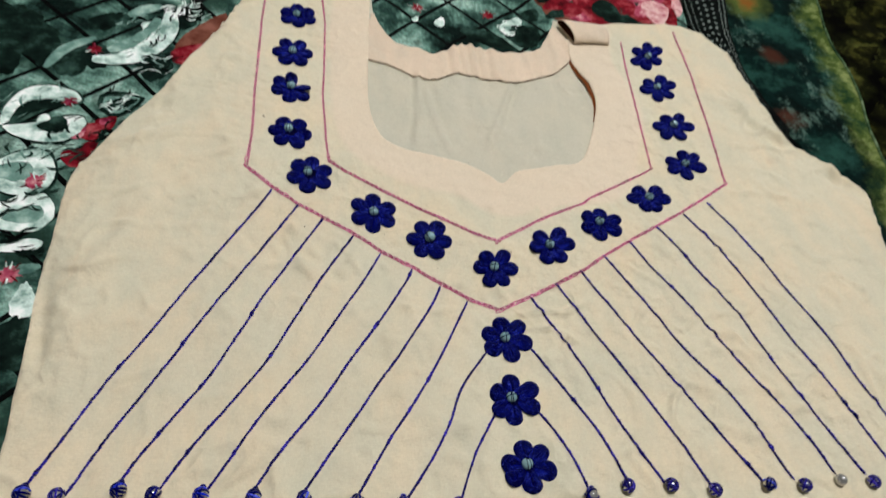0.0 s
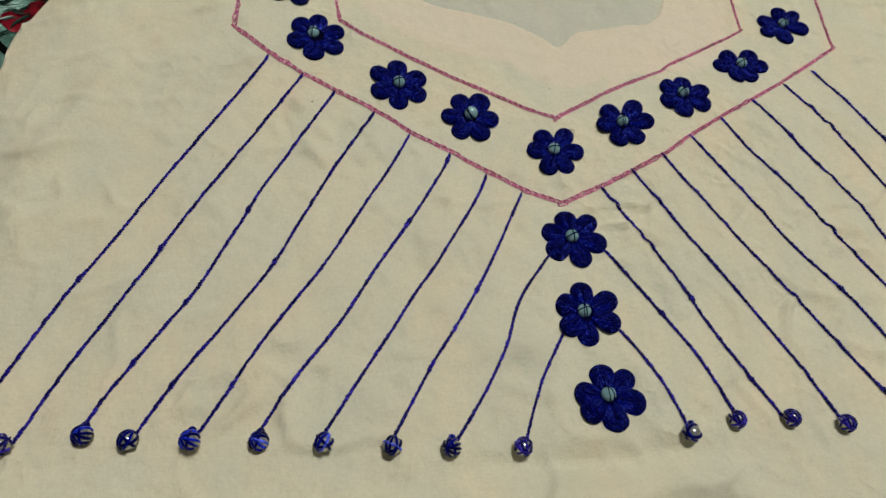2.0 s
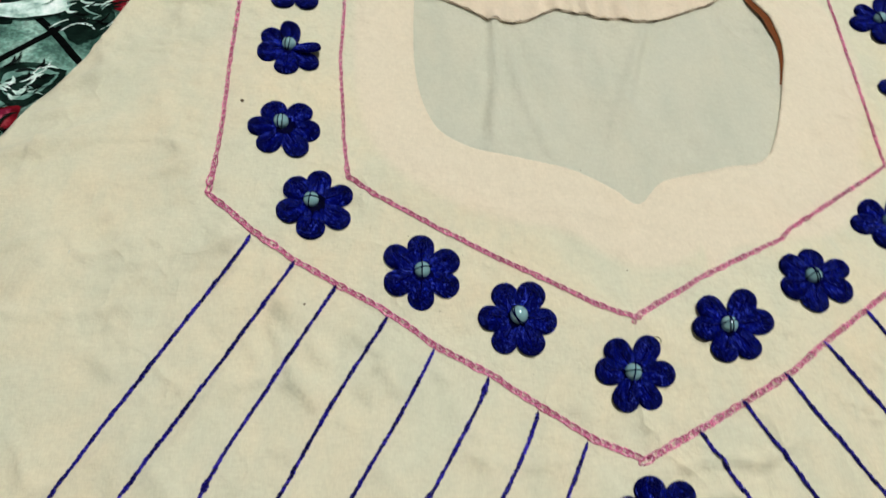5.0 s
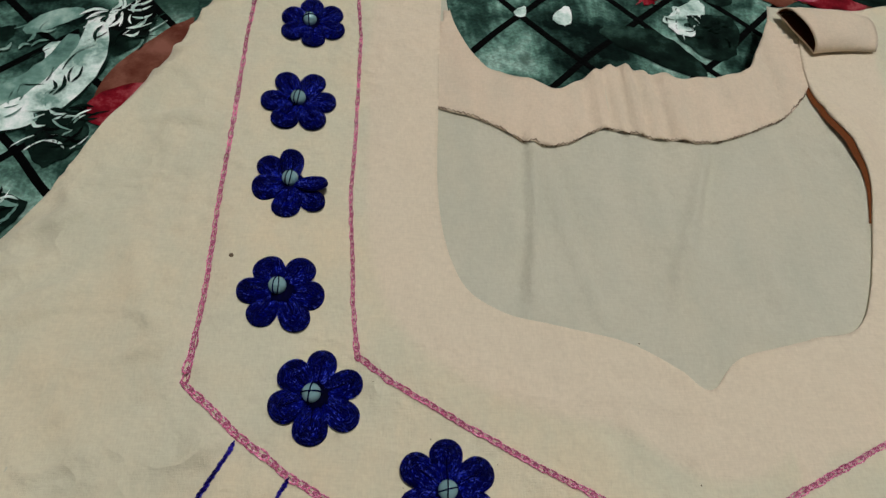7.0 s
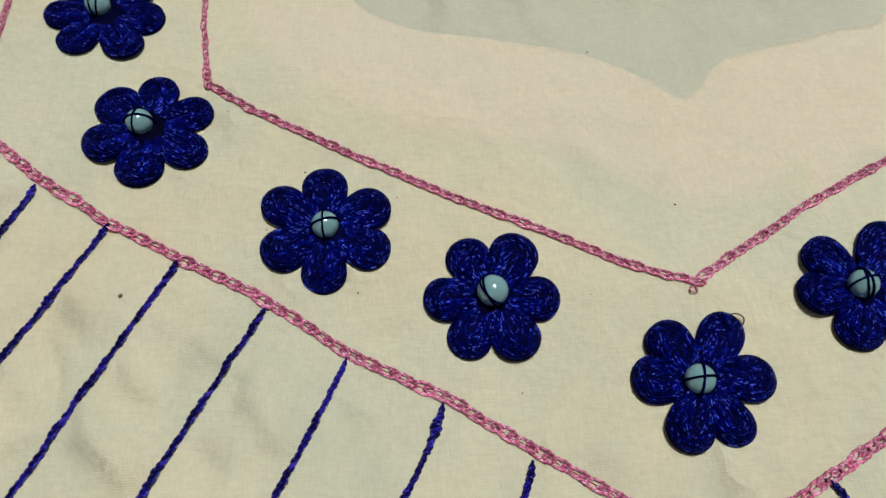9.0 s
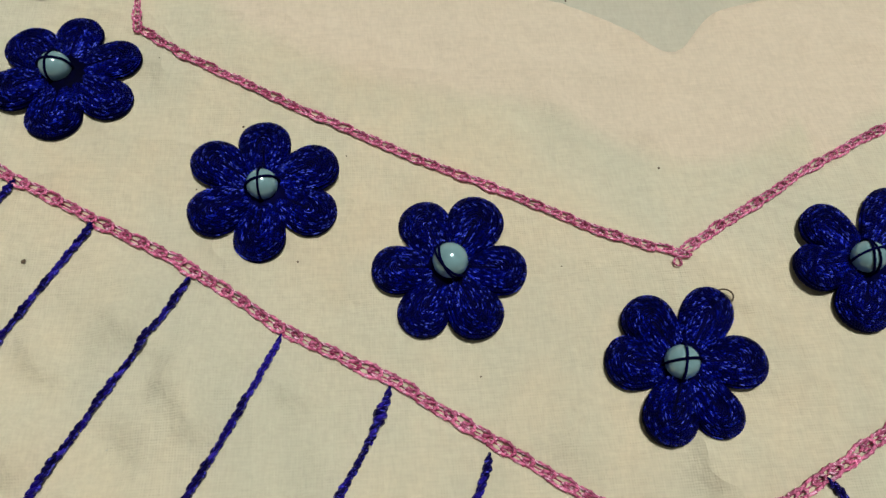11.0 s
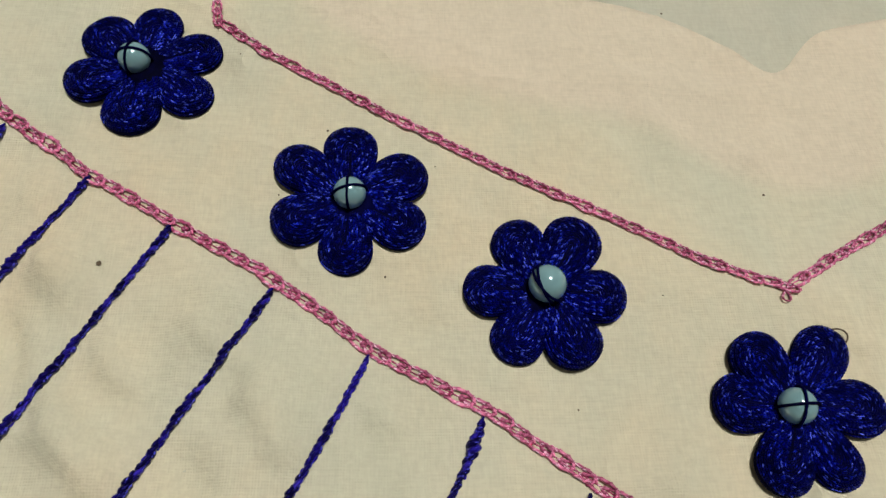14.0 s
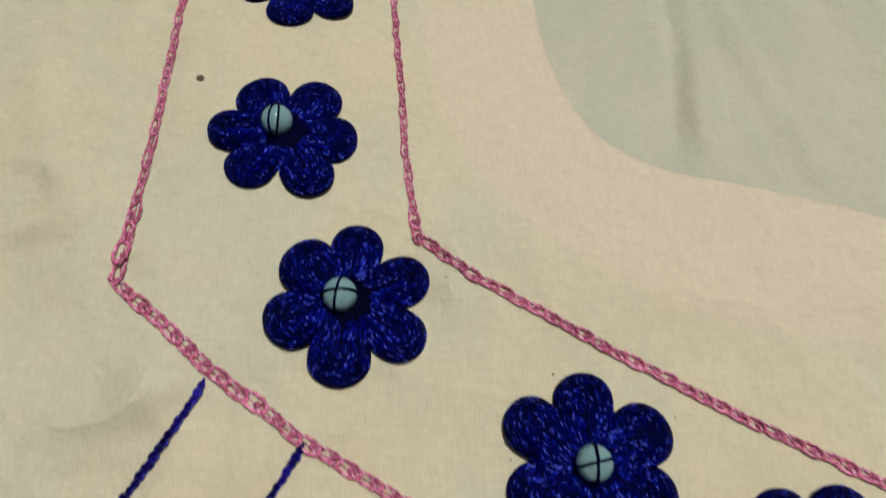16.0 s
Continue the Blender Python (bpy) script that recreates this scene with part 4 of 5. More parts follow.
OLIVEPRINT = print_material("mustard_quilt_print", (0.0008, 0.001, 0.0003), (0.007, 0.008, 0.0018), (0.050, 0.050, 0.009), 45, 0.9, 0.38, 0.68)
for cx, cy, l, w, a in ((392, 250, 60, 26, 30), (420, 300, 50, 34, 100), (370, 165, 46, 20, 60), (455, 330, 60, 40, 20), (405, 210, 30, 16, 120), (440, 265, 34, 20, 70), (392, 330, 40, 22, 50)):
    printed("leaf_print", leaf_outline(cx, cy, l, w, a, 0, 0.35, 40), OLIVEPRINT, 0.9, parent=olive, height=olive_height)

# ---- the kurti ----
kurti = tagged(new("kurti"), "cream cotton kurti laid flat, with blue flower appliques and thread embroidery", "garment")
outline = smooth_line(SILHOUETTE, 0.0025, True)
neck = smooth_line(NECK, 0.0015) + [Vector((0.0, 0.30))]
back_neck = smooth_line(BACK_NECK, 0.0015) + [Vector((0.0, 0.30))]
neck_xy = np.array([tuple(v) for v in neck[:-1]])


def facing_zone(x, y):
    """1 where the neck facing lies under the front, 0 elsewhere."""
    d = np.sqrt(((neck_xy - (x, y)) ** 2).sum(1).min()) / MM
    wide = 27 + 4 * noise.noise((x * 22, y * 22, 0.3)) + (10 if x > 0.03 else 0)
    t = min(1.0, max(0.0, (wide - d) / 6 + 0.5))
    return 0.72 * t * t * (3 - 2 * t)


def lined_height(x, y):
    return front_height(x, y) + 0.45 * MM * facing_zone(x, y)


BOUNDS = (-0.27, -0.43, 0.31, 0.27)
front = mesh_part("front_panel", cloth_panel("front_panel", outline, neck, lined_height, 0.0016, BOUNDS, facing_zone), COTTON, kurti, "cream cotton front, peach where the neck facing lines it")
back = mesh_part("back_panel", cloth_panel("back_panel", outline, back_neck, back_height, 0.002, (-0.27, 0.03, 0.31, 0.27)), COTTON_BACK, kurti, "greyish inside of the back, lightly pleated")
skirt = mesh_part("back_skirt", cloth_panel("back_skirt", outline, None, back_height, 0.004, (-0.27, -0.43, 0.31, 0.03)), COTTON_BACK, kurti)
for ob, thick in ((front, 0.0007), (back, 0.0005), (skirt, 0.0005)):
    m = ob.modifiers.new("thickness", "SOLIDIFY")
    m.thickness, m.offset = thick, -1

# the back neck facing: a peach strip with a brown overlocked lower edge
low = smooth_line(BACK_HEM, 0.002)
strip_outline = [v for v in low] + [v for v in reversed(smooth_line(BACK_NECK[1:-1], 0.0015))]
me = cloth_panel("back_facing", strip_outline, None, lambda x, y: back_height(x, y) + (1.2 + 1.1 * math.sin(x * 640 + 3 * math.sin(x * 95) + 30 * y) * math.exp(-(((x - 0.005) / 0.05) ** 2)) + 0.4 * noise.noise((x * 220, y * 40, 1.0))) * MM, 0.0016, (-0.1, 0.13, 0.1, 0.25))
facing = mesh_part("back_facing", me, COTTON_FACING, kurti, "peach gathered facing inside the back neck")
m = facing.modifiers.new("thickness", "SOLIDIFY")
m.thickness, m.offset = 0.0007, -1
verts, faces = [], []
path = []
for i, p in enumerate(smooth_line(BACK_HEM[1:-1], 0.0009)):
    path.append((p.x, p.y + (0.0005 if i % 2 else -0.0004) + 0.0011 * noise.noise((p.x * 300, 0, 0)), back_height(p.x, p.y) + 0.0013))
tube(verts, faces, path, [0.00019 * (0.5 + abs(math.sin(i * 0.37)) * 0.8) for i in range(len(path))], 5)
mesh_part("overlock_edge", from_lists("overlock_edge", verts, faces), BROWN, kurti, "brown overlocking thread")

# the rolled corner of the neck facing at the shoulder, open towards the neck
verts, faces = [], []
NU, NV = 20, 40
for i in range(NU + 1):
    u = i / NU
    for j in range(NV + 1):
        t = j / NV
        a = -0.45 + 6.4 * t
        high = 8.0 * (1 - 0.45 * u)
        x = 83 + 36 * u - 5.0 * math.cos(a) * (1 - u) ** 3
        y = 210 + 3 * u + (12.5 - 2 * u) * math.cos(a) * (1 if a < math.pi else 0.9)
        over = max(0.0, math.sin(a)) ** 0.75 if a < math.pi else 0.05
        rest = max(lined_height(x * MM, y * MM), back_height(x * MM, y * MM)) / MM
        z = rest + 0.9 + high * over + 0.4 * noise.noise((x / 9, y / 9, 0))
        verts.append((x * MM, y * MM, z * MM))
for i in range(NU):
    for j in range(NV):
        a = i * (NV + 1) + j
        faces.append((a, a + 1, a + NV + 2, a + NV + 1))
flap = mesh_part("rolled_facing", from_lists("rolled_facing", verts, faces), COTTON_FACING, kurti, "peach facing corner rolled over at the shoulder")
# inner faces take the rust-brown: the hollow's shade is in the colour
flap.data.materials.append(RUST_SHADE)
m = flap.modifiers.new("thickness", "SOLIDIFY")
m.thickness, m.offset, m.material_offset = 0.0007, -1, 1


# added strip in the slit beside the neck: the underside's warm shade as rust-brown colour
verts, faces = [], []
edge = [p for p in smooth_line(NECK[12:-1], 0.002) if 0.112 < p.y < 0.2]
for i, p in enumerate(edge):
    t = i / (len(edge) - 1)
    wide = (0.6 + 2.6 * math.sin(math.pi * t) ** 1.5) * MM
    top, low_z = lined_height(p.x + 0.001, p.y) - 0.0007, back_height(p.x, p.y) + 0.0004
    for q in range(4):
        f = q / 3
        verts.append((p.x + 0.0012 - (wide + 0.0012) * f, p.y, top + (low_z - top) * f**0.6))
for i in range(len(edge) - 1):
    for q in range(3):
        a = i * 4 + q
        faces.append((a, a + 1, a + 5, a + 4))
mesh_part("inner_edge", from_lists("inner_edge", verts, faces), RUST_SHADE, kurti, "rust-brown strip added in the neck slit, its shade put into the colour")


def on_front(x, y, lift=0.0):
    """A place on the front's cloth, from millimetres."""
    top = sorted(lined_height((x + dx) * MM, (y + dy) * MM) for dx, dy in ((0, 0), (1.3, 0), (-1.3, 0), (0, 1.3), (0, -1.3)))
    return Vector((x * MM, y * MM, 0.5 * (top[3] + top[2]) + lift * MM))


# ---- flower appliques ----
def petal_half(s, wide):
    """Half the width of a petal at s, which runs from the middle outwards."""
    if s < 0.66:
        return wide * (0.34 + 0.66 * math.sin(s / 0.66 * math.pi / 2))
    return wide * math.sqrt(max(0.0, 1 - ((s - 0.66) / 0.34) ** 2))


def petal_place(s, v, shape):
    """A place on a padded petal: s from the middle outwards, v across, in millimetres."""
    length, wide, puff, pit = shape
    r = 1.2 + (length - 1.2) * s
    round_ = math.sqrt(max(0.0, 1 - abs(v) ** 3))
    tip = math.sqrt(max(0.0, 1 - max(0.0, (s - 0.70) / 0.30) ** 3))
    z = 0.15 + puff * round_ * tip * (0.62 + 0.38 * min(1.0, s / 0.5))
    # the hollow down the middle, deepest where the loops of floss turn back
    z -= 0.55 * math.exp(-((v / 0.26) ** 2)) * max(0.0, math.sin(math.pi * min(1.0, s / 0.86)))
    z -= pit * math.exp(-(((s - 0.66) / 0.12) ** 2) - (v / 0.22) ** 2)
    return r, petal_half(s, wide) * v, max(z, 0.55 * round_ * tip)


def petal_mesh(seed):
    """One padded petal: a dark body, and floss laid in loops round it, stitch behind stitch."""
    rng = random.Random(seed)
    shape = (14.45, 4.75 * rng.uniform(0.95, 1.05), 1.7 * rng.uniform(0.9, 1.1), rng.choice((0.1, 0.4, 0.7)))
    verts, faces, NS, NV = [], [], 14, 12
    for i in range(NS + 1):
        s = math.sin(i / NS * math.pi / 2) ** 0.9
        for j in range(NV + 1):
            v = math.sin((2 * j / NV - 1) * math.pi / 2)
            x, y, z = petal_place(min(s, 0.9995), v, shape)
            verts.append((x * MM, y * MM, (z - (0.2 if j in (0, NV) or i == NS else 0)) * MM))
    for i in range(NS):
        for j in range(NV):
            a = i * (NV + 1) + j
            faces.append((a, a + 1, a + NV + 2, a + NV + 1))
    body = len(faces)
    rows = 16
    for k in range(rows):
        q = 0.985 - 0.90 * k / (rows - 1) + rng.uniform(-0.015, 0.015)
        turn_at = 0.66 - 0.12 * (1 - q)
        course = [(0.04 + (turn_at - 0.04) * n / 12, -q) for n in range(12)]
        for n in range(17):
            t = math.pi * (n / 16 - 0.5)
            course.append((turn_at + (0.992 - turn_at) * q ** 0.8 * math.cos(t), q * math.sin(t) * petal_half(turn_at, 1.0)))
        course += [(0.04 + (turn_at - 0.04) * n / 12, q) for n in range(11, -1, -1)]
        line = []
        for n, (s, c) in enumerate(course):
            s = min(s, 0.994)
            v = c if n < 12 or n > 28 else max(-0.99, min(0.99, c / max(0.05, petal_half(s, 1.0))))
            x, y, z = petal_place(s, v, shape)
            line.append(Vector((x, y, z)))
        gap = [0.0]
        for p0, p1 in zip(line, line[1:]):
            gap.append(gap[-1] + (p1 - p0).length)
        d = rng.uniform(0, 0.9)
        while d < gap[-1] - 1.2:
            long_ = rng.uniform(0.38, 0.85)
            ends = []
            for w in (d, d + long_ * 0.5, d + long_):
                n = max(1, next((i for i, g in enumerate(gap) if g >= w), len(gap) - 1))
                f = (w - gap[n - 1]) / max(1e-6, gap[n] - gap[n - 1])
                ends.append(line[n - 1].lerp(line[n], f))
            if min(e.x for e in ends) > 2.0 or rng.random() < 0.5:
                side = (ends[2] - ends[0]).cross(Vector((0, 0, 1))).normalized() * rng.uniform(0.02, 0.09)
                path = [tuple((ends[0] - side + Vector((0, 0, -0.02))) * MM), tuple((ends[1] + Vector((0, 0, 0.09 + rng.uniform(0, 0.05)))) * MM), tuple((ends[2] + side + Vector((0, 0, -0.02))) * MM)]
                tube(verts, faces, path, [0.09 * MM, 0.15 * MM, 0.09 * MM], 3)
            d += long_ * 0.86
    me = from_lists("petal", verts, faces)
    me.materials.append(BLUE)
    me.materials.append(BLUE_PAD)
    me.polygons.foreach_set("material_index", [1 if i < body else 0 for i in range(len(me.polygons))])
    me.polygons.foreach_set("use_smooth", [True] * len(me.polygons))
    return me


PETALS = [petal_mesh(s) for s in range(8)]


def bead_mesh(radius=2.85, name="bead"):
    bm = bmesh.new()
    bmesh.ops.create_uvsphere(bm, u_segments=24, v_segments=14, radius=radius * MM)
    me = bpy.data.meshes.new(name)
    bm.to_mesh(me)
    bm.free()
    return me


def wraps_mesh(name, radius, turns, thick):
    """Loops of floss that hold a bead down, over its top."""
    verts, faces = [], []
    for angle, lean in turns:
        path = []
        for n in range(15):
            t = math.pi * (n / 14) * 1.16 - 0.08 * math.pi
            p = Vector((math.cos(t), math.sin(lean) * math.sin(t), math.cos(lean) * math.sin(t))) * (radius + 0.10) * MM
            path.append(tuple(Matrix.Rotation(radians(angle), 3, "Z") @ p))
        tube(verts, faces, path, thick * MM, 5, up=Vector((0.2, 0.9, 0.3)))
    return from_lists(name, verts, faces)


BEAD = bead_mesh()
WRAPS = [wraps_mesh("bead_thread", 2.95, ((88, 0.08), (12, -0.10)), 0.24), wraps_mesh("bead_thread", 2.95, ((80, 0.25), (96, -0.25)), 0.22),
         wraps_mesh("bead_thread", 2.95, ((95, 0.05), (84, 0.30), (10, 0.1)), 0.22), wraps_mesh("bead_thread", 2.95, ((120, 0.75), (100, 0.62)), 0.2)]


def hub_mesh():
    bm = bmesh.new()
    bmesh.ops.create_uvsphere(bm, u_segments=20, v_segments=8, radius=5.2 * MM, matrix=Matrix.Translation((0, 0, 0.6 * MM)) @ Matrix.Diagonal((1, 1, 0.27, 1)))
    me = bpy.data.meshes.new("flower")
    bm.to_mesh(me)
    bm.free()
    return me


HUB = hub_mesh()


def flower(x, y, loops, bead_x, bead_y, headings, lengths, seed):
    rng = random.Random(100 + seed)
    folded = seed == 2
    hub = mesh_part("flower", HUB, BLUE_PAD, kurti, "padded royal blue flower with two of its six petals folded up" if folded else "padded royal blue flower of six satin-stitched petals")
    hub.location = on_front(x, y, 0.2)
    for i, (turn, long_) in enumerate(zip(headings, lengths)):
        p = mesh_part("petal", PETALS[(i * 3 + seed) % 8], BLUE, hub)
        if folded and i in (0, 5):
            p.matrix_basis = pose(0, 0, 0.0006, -24 if i else 22, -12, turn) @ Matrix.Diagonal((long_ / 14.45, 0.85, 1.1, 1))
            continue
        # a petal is narrower where its neighbours crowd it
        before, after = (turn - headings[i - 1]) % 360, (headings[(i + 1) % 6] - turn) % 360
        wide = min(1.1, max(0.84, 0.5 + (before + after) / 240)) * (0.92 if seed == 7 else 1.0)
        reach = 0.68 * long_
        rise = (on_front(x + reach * math.cos(radians(turn)), y + reach * math.sin(radians(turn)), 0.2) - hub.location).z / MM
        lean = max(-9.0, min(9.0, -math.degrees(math.atan2(rise, reach))))
        p.matrix_basis = pose(0, 0, rng.uniform(0, 0.0003), rng.uniform(-3, 3), lean + rng.uniform(-2, 0.5), turn) @ Matrix.Diagonal((long_ / 14.45, wide * rng.uniform(0.97, 1.04), 1, 1))
    b = mesh_part("bead", BEAD, PEARL_WHITE if 11 < seed < 15 else PEARL, hub, "pearly white bead" if 11 < seed < 15 else "pearly grey bead")
    swell = 1.12 if seed == 6 else 1.0
    b.matrix_basis = pose(bead_x * MM, bead_y * MM, 2.75 * swell * MM) @ Matrix.Scale(swell, 4)
    w = mesh_part("bead_thread", WRAPS[loops], BLUE_PAD, hub)
    w.matrix_basis = pose(bead_x * MM, bead_y * MM, 2.75 * swell * MM, 0, 0, rng.uniform(-15, 15)) @ Matrix.Scale(swell, 4)
    return hub


for n, f in enumerate(ALL_FLOWERS):
    flower(*f[:5], f[5:11], f[11:], n)

# a dark loose thread curling at the middle flower
verts, faces = [], []
path = []
for i in range(16):
    t = i / 15 * 4.6 - 1.4
    x, y = 5.0 + 1.9 * math.cos(t) + 0.2 * i / 15, -9.2 + 1.3 * math.sin(t)
    path.append(tuple(on_front(x, y, 0.9 + 0.5 * math.sin(t))))
tube(verts, faces, path, 0.15 * MM, 5)
mesh_part("loose_thread", from_lists("loose_thread", verts, faces), LINT, kurti, "dark loose thread end")

# ---- stitched lines ----
def along(points, step):
    """Even steps along straight pieces in millimetres: place, heading, and how far."""
    out, carry = [], 0.0
    for (x0, y0), (x1, y1) in zip(points, points[1:]):
        length, heading = math.hypot(x1 - x0, y1 - y0), math.atan2(y1 - y0, x1 - x0)
        d = carry
        while d < length:
            out.append((x0 + (x1 - x0) * d / length, y0 + (y1 - y0) * d / length, heading))
            d += step
        carry = d - length
    return out


def link_mesh(seed):
    """One loop of chain stitch, of two-ply floss."""
    rng = random.Random(seed)
    verts, faces, path = [], [], []
    long_, wide = 2.6, 0.80 * rng.uniform(0.82, 1.12)
    for i in range(20):
        t = 2 * math.pi * i / 20
        path.append((long_ * math.cos(t) * MM, wide * math.sin(t) * (1 + 0.35 * math.cos(t)) * MM, (0.42 + 0.22 * math.cos(t)) * MM))
    tube(verts, faces, path, [0.25 * MM * rng.uniform(0.85, 1.1) for _ in path], 5, close=True)
    # the ply that winds round the loop
    ply = []
    for i in range(54):
        t = 2 * math.pi * i / 54
        c = Vector((long_ * math.cos(t) * MM, wide * math.sin(t) * (1 + 0.35 * math.cos(t)) * MM, (0.42 + 0.22 * math.cos(t)) * MM))
        o = Vector((wide * math.cos(t), long_ * math.sin(t), 0)).normalized()
        ply.append(tuple(c + 0.23 * MM * (math.cos(12 * t) * o + math.sin(12 * t) * Vector((0, 0, 1)))))
    tube(verts, faces, ply, 0.17 * MM, 4, close=True)
    return from_lists("chain_stitch", verts, faces)


LINKS = [link_mesh(s) for s in range(5)]


def chain_line(name, points, size, label, pieces):
    """A row of chain stitches; those of a stretch are pieces, the others one mesh."""
    rng = random.Random(len(points))
    steps = along(points, 3.3 * size)
    verts, faces = [], []
    tube(verts, faces, [tuple(on_front(x, y, -0.05)) for x, y, h in steps], 0.16 * MM, 6)
    spine = mesh_part(name, from_lists(name, verts, faces), PINK, kurti, label)
    verts, faces = [], []
    for n, (x, y, h) in enumerate(steps):
        m = Matrix.Translation(on_front(x + rng.uniform(-0.12, 0.12), y + rng.uniform(-0.12, 0.12), 0.05))
        a = on_front(x + math.cos(h), y + math.sin(h)) - on_front(x - math.cos(h), y - math.sin(h))
        m = m @ pose(0, 0, 0, 0, 0, math.degrees(h) + rng.uniform(-5, 5)) @ pose(0, 0, 0, rng.uniform(-10, 10), -math.degrees(math.asin(max(-0.5, min(0.5, a.z / a.length)))), 0)
        slim = 0.72 if y > 60 else 0.85 if x > 45 else 1.0
        m = m @ Matrix.Diagonal((size * rng.uniform(0.95, 1.08), slim * size * rng.uniform(0.9, 1.1), 0.9 * slim, 1))
        if pieces(x, y):
            mesh_part("chain_stitch", LINKS[n % 5], PINK, spine).matrix_basis = m
        else:
            base = len(verts)
            verts += [tuple(m @ v.co) for v in LINKS[n % 5].vertices]
            faces += [tuple(base + i for i in p.vertices) for p in LINKS[n % 5].polygons]
    if verts:
        tagged(mesh_part("far_chain_stitches", from_lists("far_chain_stitches", verts, faces), PINK, spine), kind="stuff")


chain_line("outer_border", OUTER, 1.08, "rose pink chain stitch along the yoke's outer edge", lambda x, y: x < 5 and y < 125)
# the knotted tail that hangs from the inner border's point
tail = mesh_part("chain_tail", LINKS[0].copy(), PINK, kurti, "loose pink loop at the border's point")
tail.matrix_basis = Matrix.Translation(on_front(-0.9, -1.7, 0.1)) @ pose(0, 0, 0, 0, 0, -105) @ Matrix.Diagonal((0.36, 0.75, 0.9, 1))
chain_line("inner_border", INNER, 0.92, "rose pink chain stitch along the yoke's inner edge", lambda x, y: x < 60 and y < 125)


def rope_mesh(seed, length=4.7):
    """One slanting stitch of twisted floss."""
    rng = random.Random(seed)
    verts, faces = [], []
    for side in (0, math.pi):
        path, rad = [], []
        for i in range(11):
            t = i / 10
            fat = math.sin(math.pi * (0.10 + 0.80 * t)) ** 1.15
            a = side + 11.0 * t + seed
            path.append(((t - 0.5) * length * MM, 0.29 * fat * math.cos(a) * MM, (0.36 + 0.29 * fat * math.sin(a)) * MM))
            rad.append(0.42 * fat * rng.uniform(0.85, 1.15) * MM)
        tube(verts, faces, path, rad, 5)
    return from_lists("stem_stitch", verts, faces)


ROPES = [rope_mesh(s) for s in range(5)]


def stem_line(points, seed, pieces):
    rng = random.Random(seed)
    rounded = [(p.x / MM, p.y / MM) for p in smooth_line(points, 0.004)]
    rounded = [(x + 0.35 * noise.noise((x / 22, y / 22, seed)), y + 0.2 * noise.noise((x / 15, y / 15, seed + 7))) for x, y in rounded]
    steps = along(rounded, 2.75)
    verts, faces = [], []
    tube(verts, faces, [tuple(on_front(x, y, 0.12)) for x, y, h in steps + [(*points[-1], 0)]], 0.20 * MM, 4)
    spine = mesh_part("embroidered_line", from_lists("embroidered_line", verts, faces), VIOLET, kurti, "blue-violet stem-stitched line")
    verts, faces = [], []
    for n, (x, y, h) in enumerate(steps):
        x, y = x + 1.4 * math.cos(h), y + 1.4 * math.sin(h)
        a = on_front(x + 2 * math.cos(h), y + 2 * math.sin(h)) - on_front(x - 2 * math.cos(h), y - 2 * math.sin(h))
        m = Matrix.Translation(on_front(x, y, 0.05)) @ pose(0, 0, 0, 0, 0, math.degrees(h) + rng.uniform(6, 11)) @ pose(0, 0, 0, 0, -math.degrees(math.asin(max(-0.6, min(0.6, a.z / a.length)))), 0)
        fat = rng.uniform(0.85, 1.3) * (1.5 if rng.random() < 0.03 else 1.0)
        m = m @ Matrix.Diagonal((rng.uniform(0.9, 1.05), fat, fat, 1))
        if pieces:
            mesh_part("stem_stitch", ROPES[n % 5], VIOLET, spine).matrix_basis = m
        else:
            base = len(verts)
            verts += [tuple(m @ v.co) for v in ROPES[n % 5].vertices]
            faces += [tuple(base + i for i in p.vertices) for p in ROPES[n % 5].polygons]
    if verts:
        tagged(mesh_part("far_stem_stitches", from_lists("far_stem_stitches", verts, faces), VIOLET, spine), kind="stuff")


for n, pts in enumerate(ALL_LINES):
    stem_line(pts, n, n < 5)

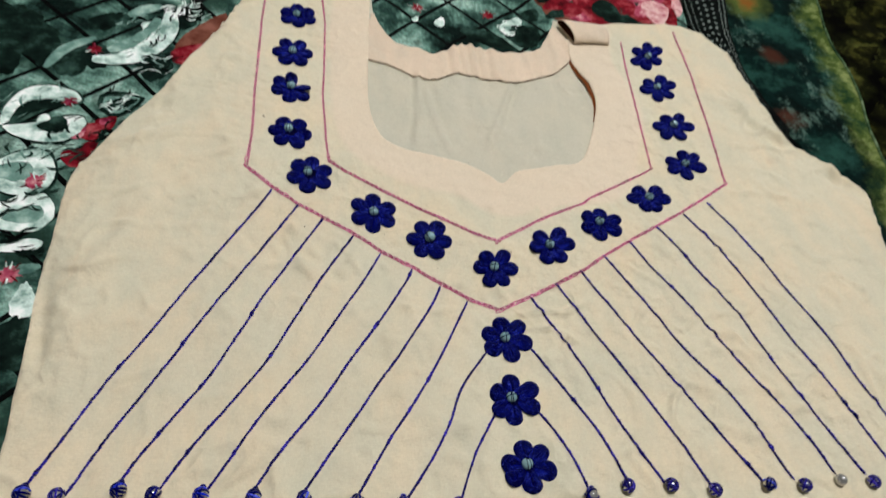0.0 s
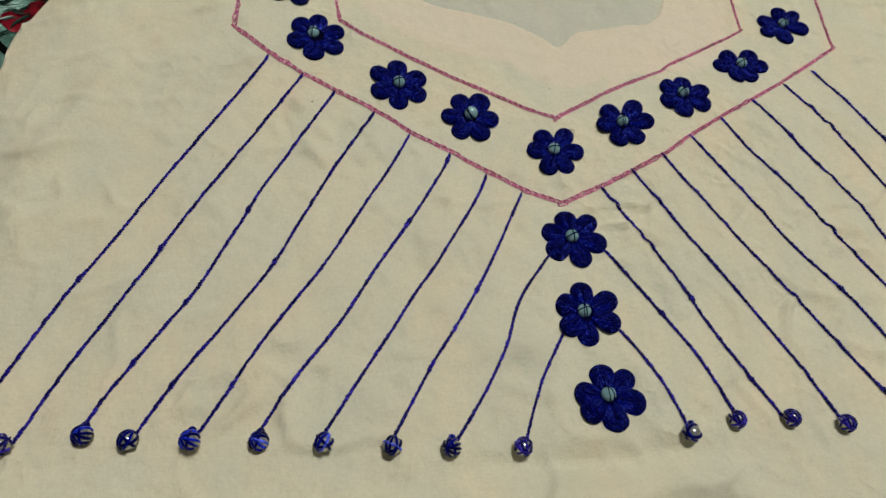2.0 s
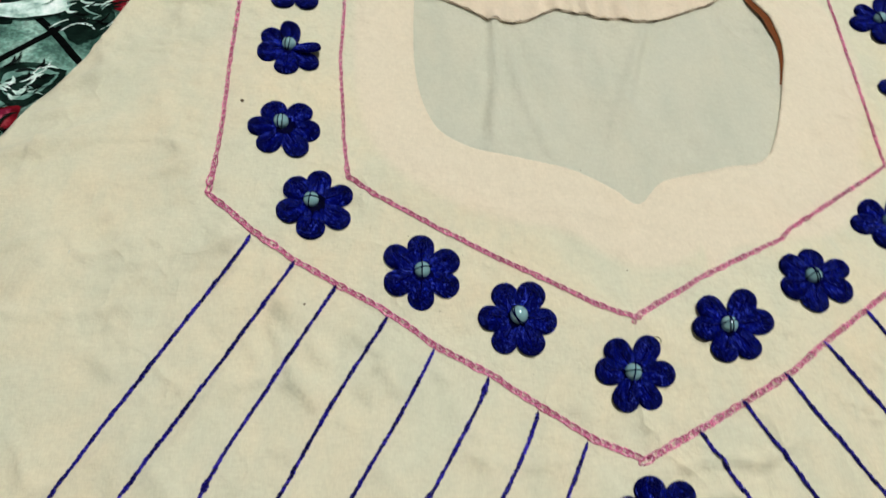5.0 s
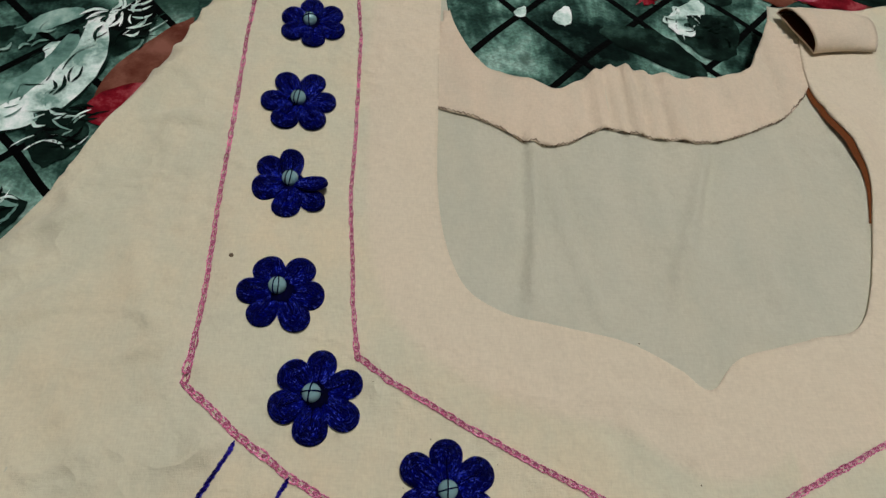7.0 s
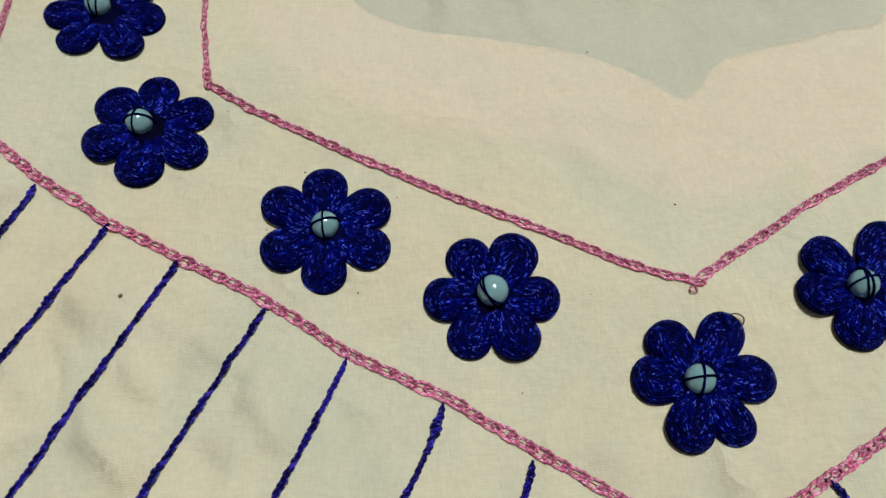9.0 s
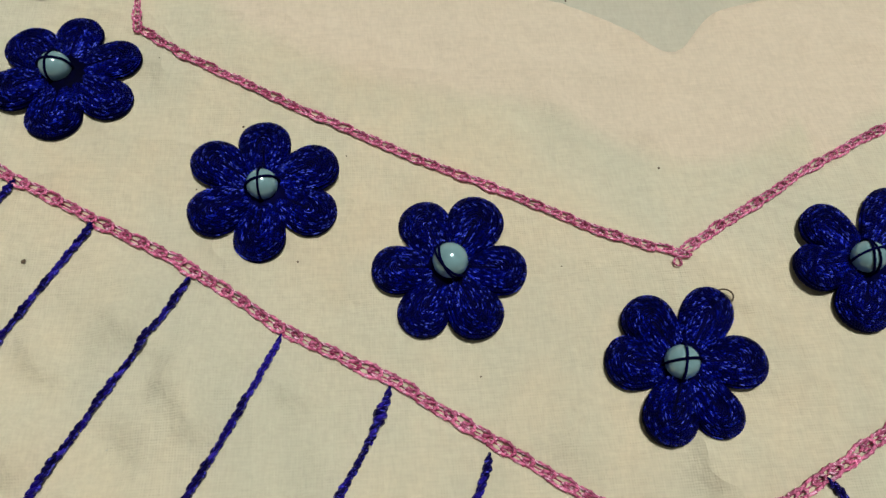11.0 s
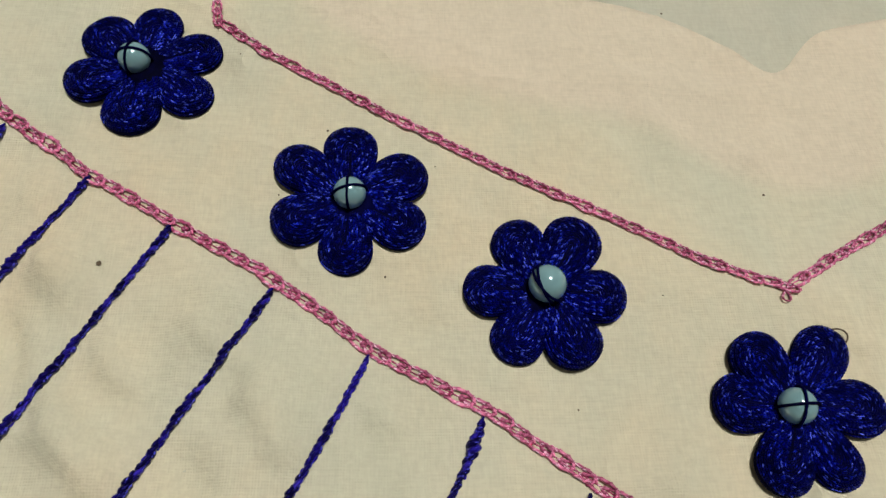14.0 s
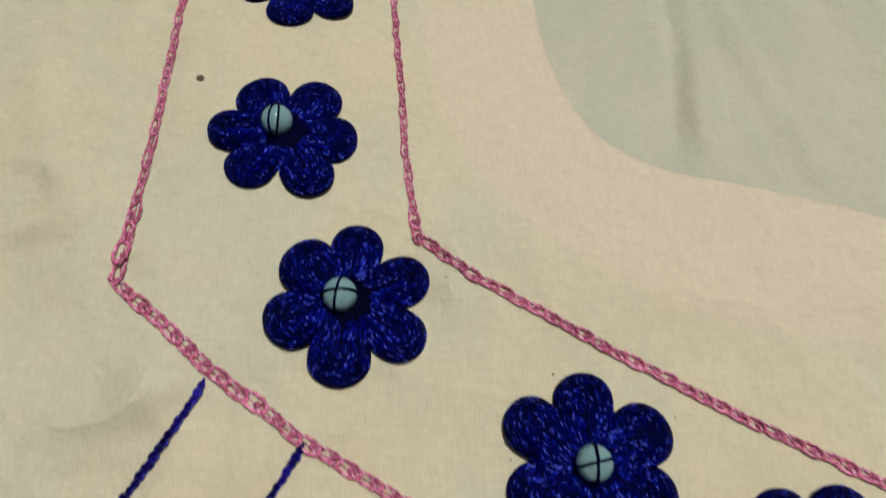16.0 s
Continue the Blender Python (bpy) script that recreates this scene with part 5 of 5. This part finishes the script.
# ---- beads at the ends of the lines ----
ENDS = [(-223, -142, 0), (-209, -143.5, 2), (-186, -141, 0), (-171.5, -143.5, 1), (-151.5, -145, 0), (-129.5, -146, 0), (-108, -147.8, 1), (-84.7, -150, 1), (-64.2, -151.5, 0), (-38.5, -152.5, 2),
        (26.2, -150.5, 3), (45.8, -146.5, 2), (68.2, -147, 2), (90.8, -150, 2), (121.3, -148, 1), (141.3, -149, 2), (163, -147, 4), (183.3, -148, 2), (205, -148, 2), (226, -146, 1)]
END_BEAD = bead_mesh(3.05, "end_bead")
END_WRAPS = [wraps_mesh("bead_thread", 3.0, ((90, 0.0), (30, 0.35), (150, 0.3), (0, -0.1), (60, 0.7), (120, 0.75)), 0.55),
             wraps_mesh("bead_thread", 3.0, ((60, 0.3), (70, -0.4), (140, 0.1), (65, 0.85), (20, -0.7)), 0.6),
             wraps_mesh("bead_thread", 3.0, ((115, -0.1), (125, 0.75), (110, -0.85), (118, 0.4), (30, 0.5), (60, -0.45), (165, 0.8)), 0.5),
             wraps_mesh("bead_thread", 3.0, ((20, 0.75), (160, 0.85), (90, 0.9)), 0.7)]
KNOT = wraps_mesh("knot", 1.1, ((0, 0.0), (60, 0.3), (120, -0.3), (30, 0.8)), 0.4)
for n, (x, y, w) in enumerate(ENDS):
    white = w == 4
    b = mesh_part("end_bead", END_BEAD.copy() if white else END_BEAD, PEARL_WHITE if white else SILVER, kurti, "plain white pearl bead" if white else "silvery bead bound with blue thread")
    b.matrix_basis = Matrix.Translation(on_front(x, y, 2.5))
    if not white:
        t = mesh_part("bead_thread", END_WRAPS[w], VIOLET if w == 2 else BLUE, b)
        t.matrix_basis = pose(0, 0, 0, 0, 0, random.uniform(-20, 20))
        if w in (0, 3):
            q = mesh_part("knot", KNOT, BLUE, b)
            q.matrix_basis = pose(0.0008 if x > 0 else 0.0004, 0.0032, -0.0006)

# ---- lint on the cloth ----
SPECKS = [(-78.8, 30.4, 0.3), (-59.4, 23.7, 0.22), (-68, 2.2, 0.3), (-31.2, 3.9, 0.2), (-21.5, -1.1, 0.2), (-11.7, 61.6, 0.28), (-0.1, 18.1, 0.3), (-37.5, -19.7, 0.2), (-113.6, 3.4, 0.55), (-142.5, 86.5, 0.75),
          (-86.5, 17, 0.22), (-96, 47, 0.2)]
for x, y, r in SPECKS:
    bm = bmesh.new()
    bmesh.ops.create_icosphere(bm, subdivisions=2, radius=(1.0 if r > 0.6 else 0.75) * r * MM)
    for v in bm.verts:
        v.co *= 1 + 0.5 * noise.noise(v.co * 3000 + Vector((x, y, 0)))
        v.co.z *= 0.5
    s = part("lint_speck", bm, LINT, None)
    s.location = on_front(x, y, 0.2 * r)
    tagged(s, "tiny dark speck of lint on the cream cotton", "lint", "lint on the kurti")
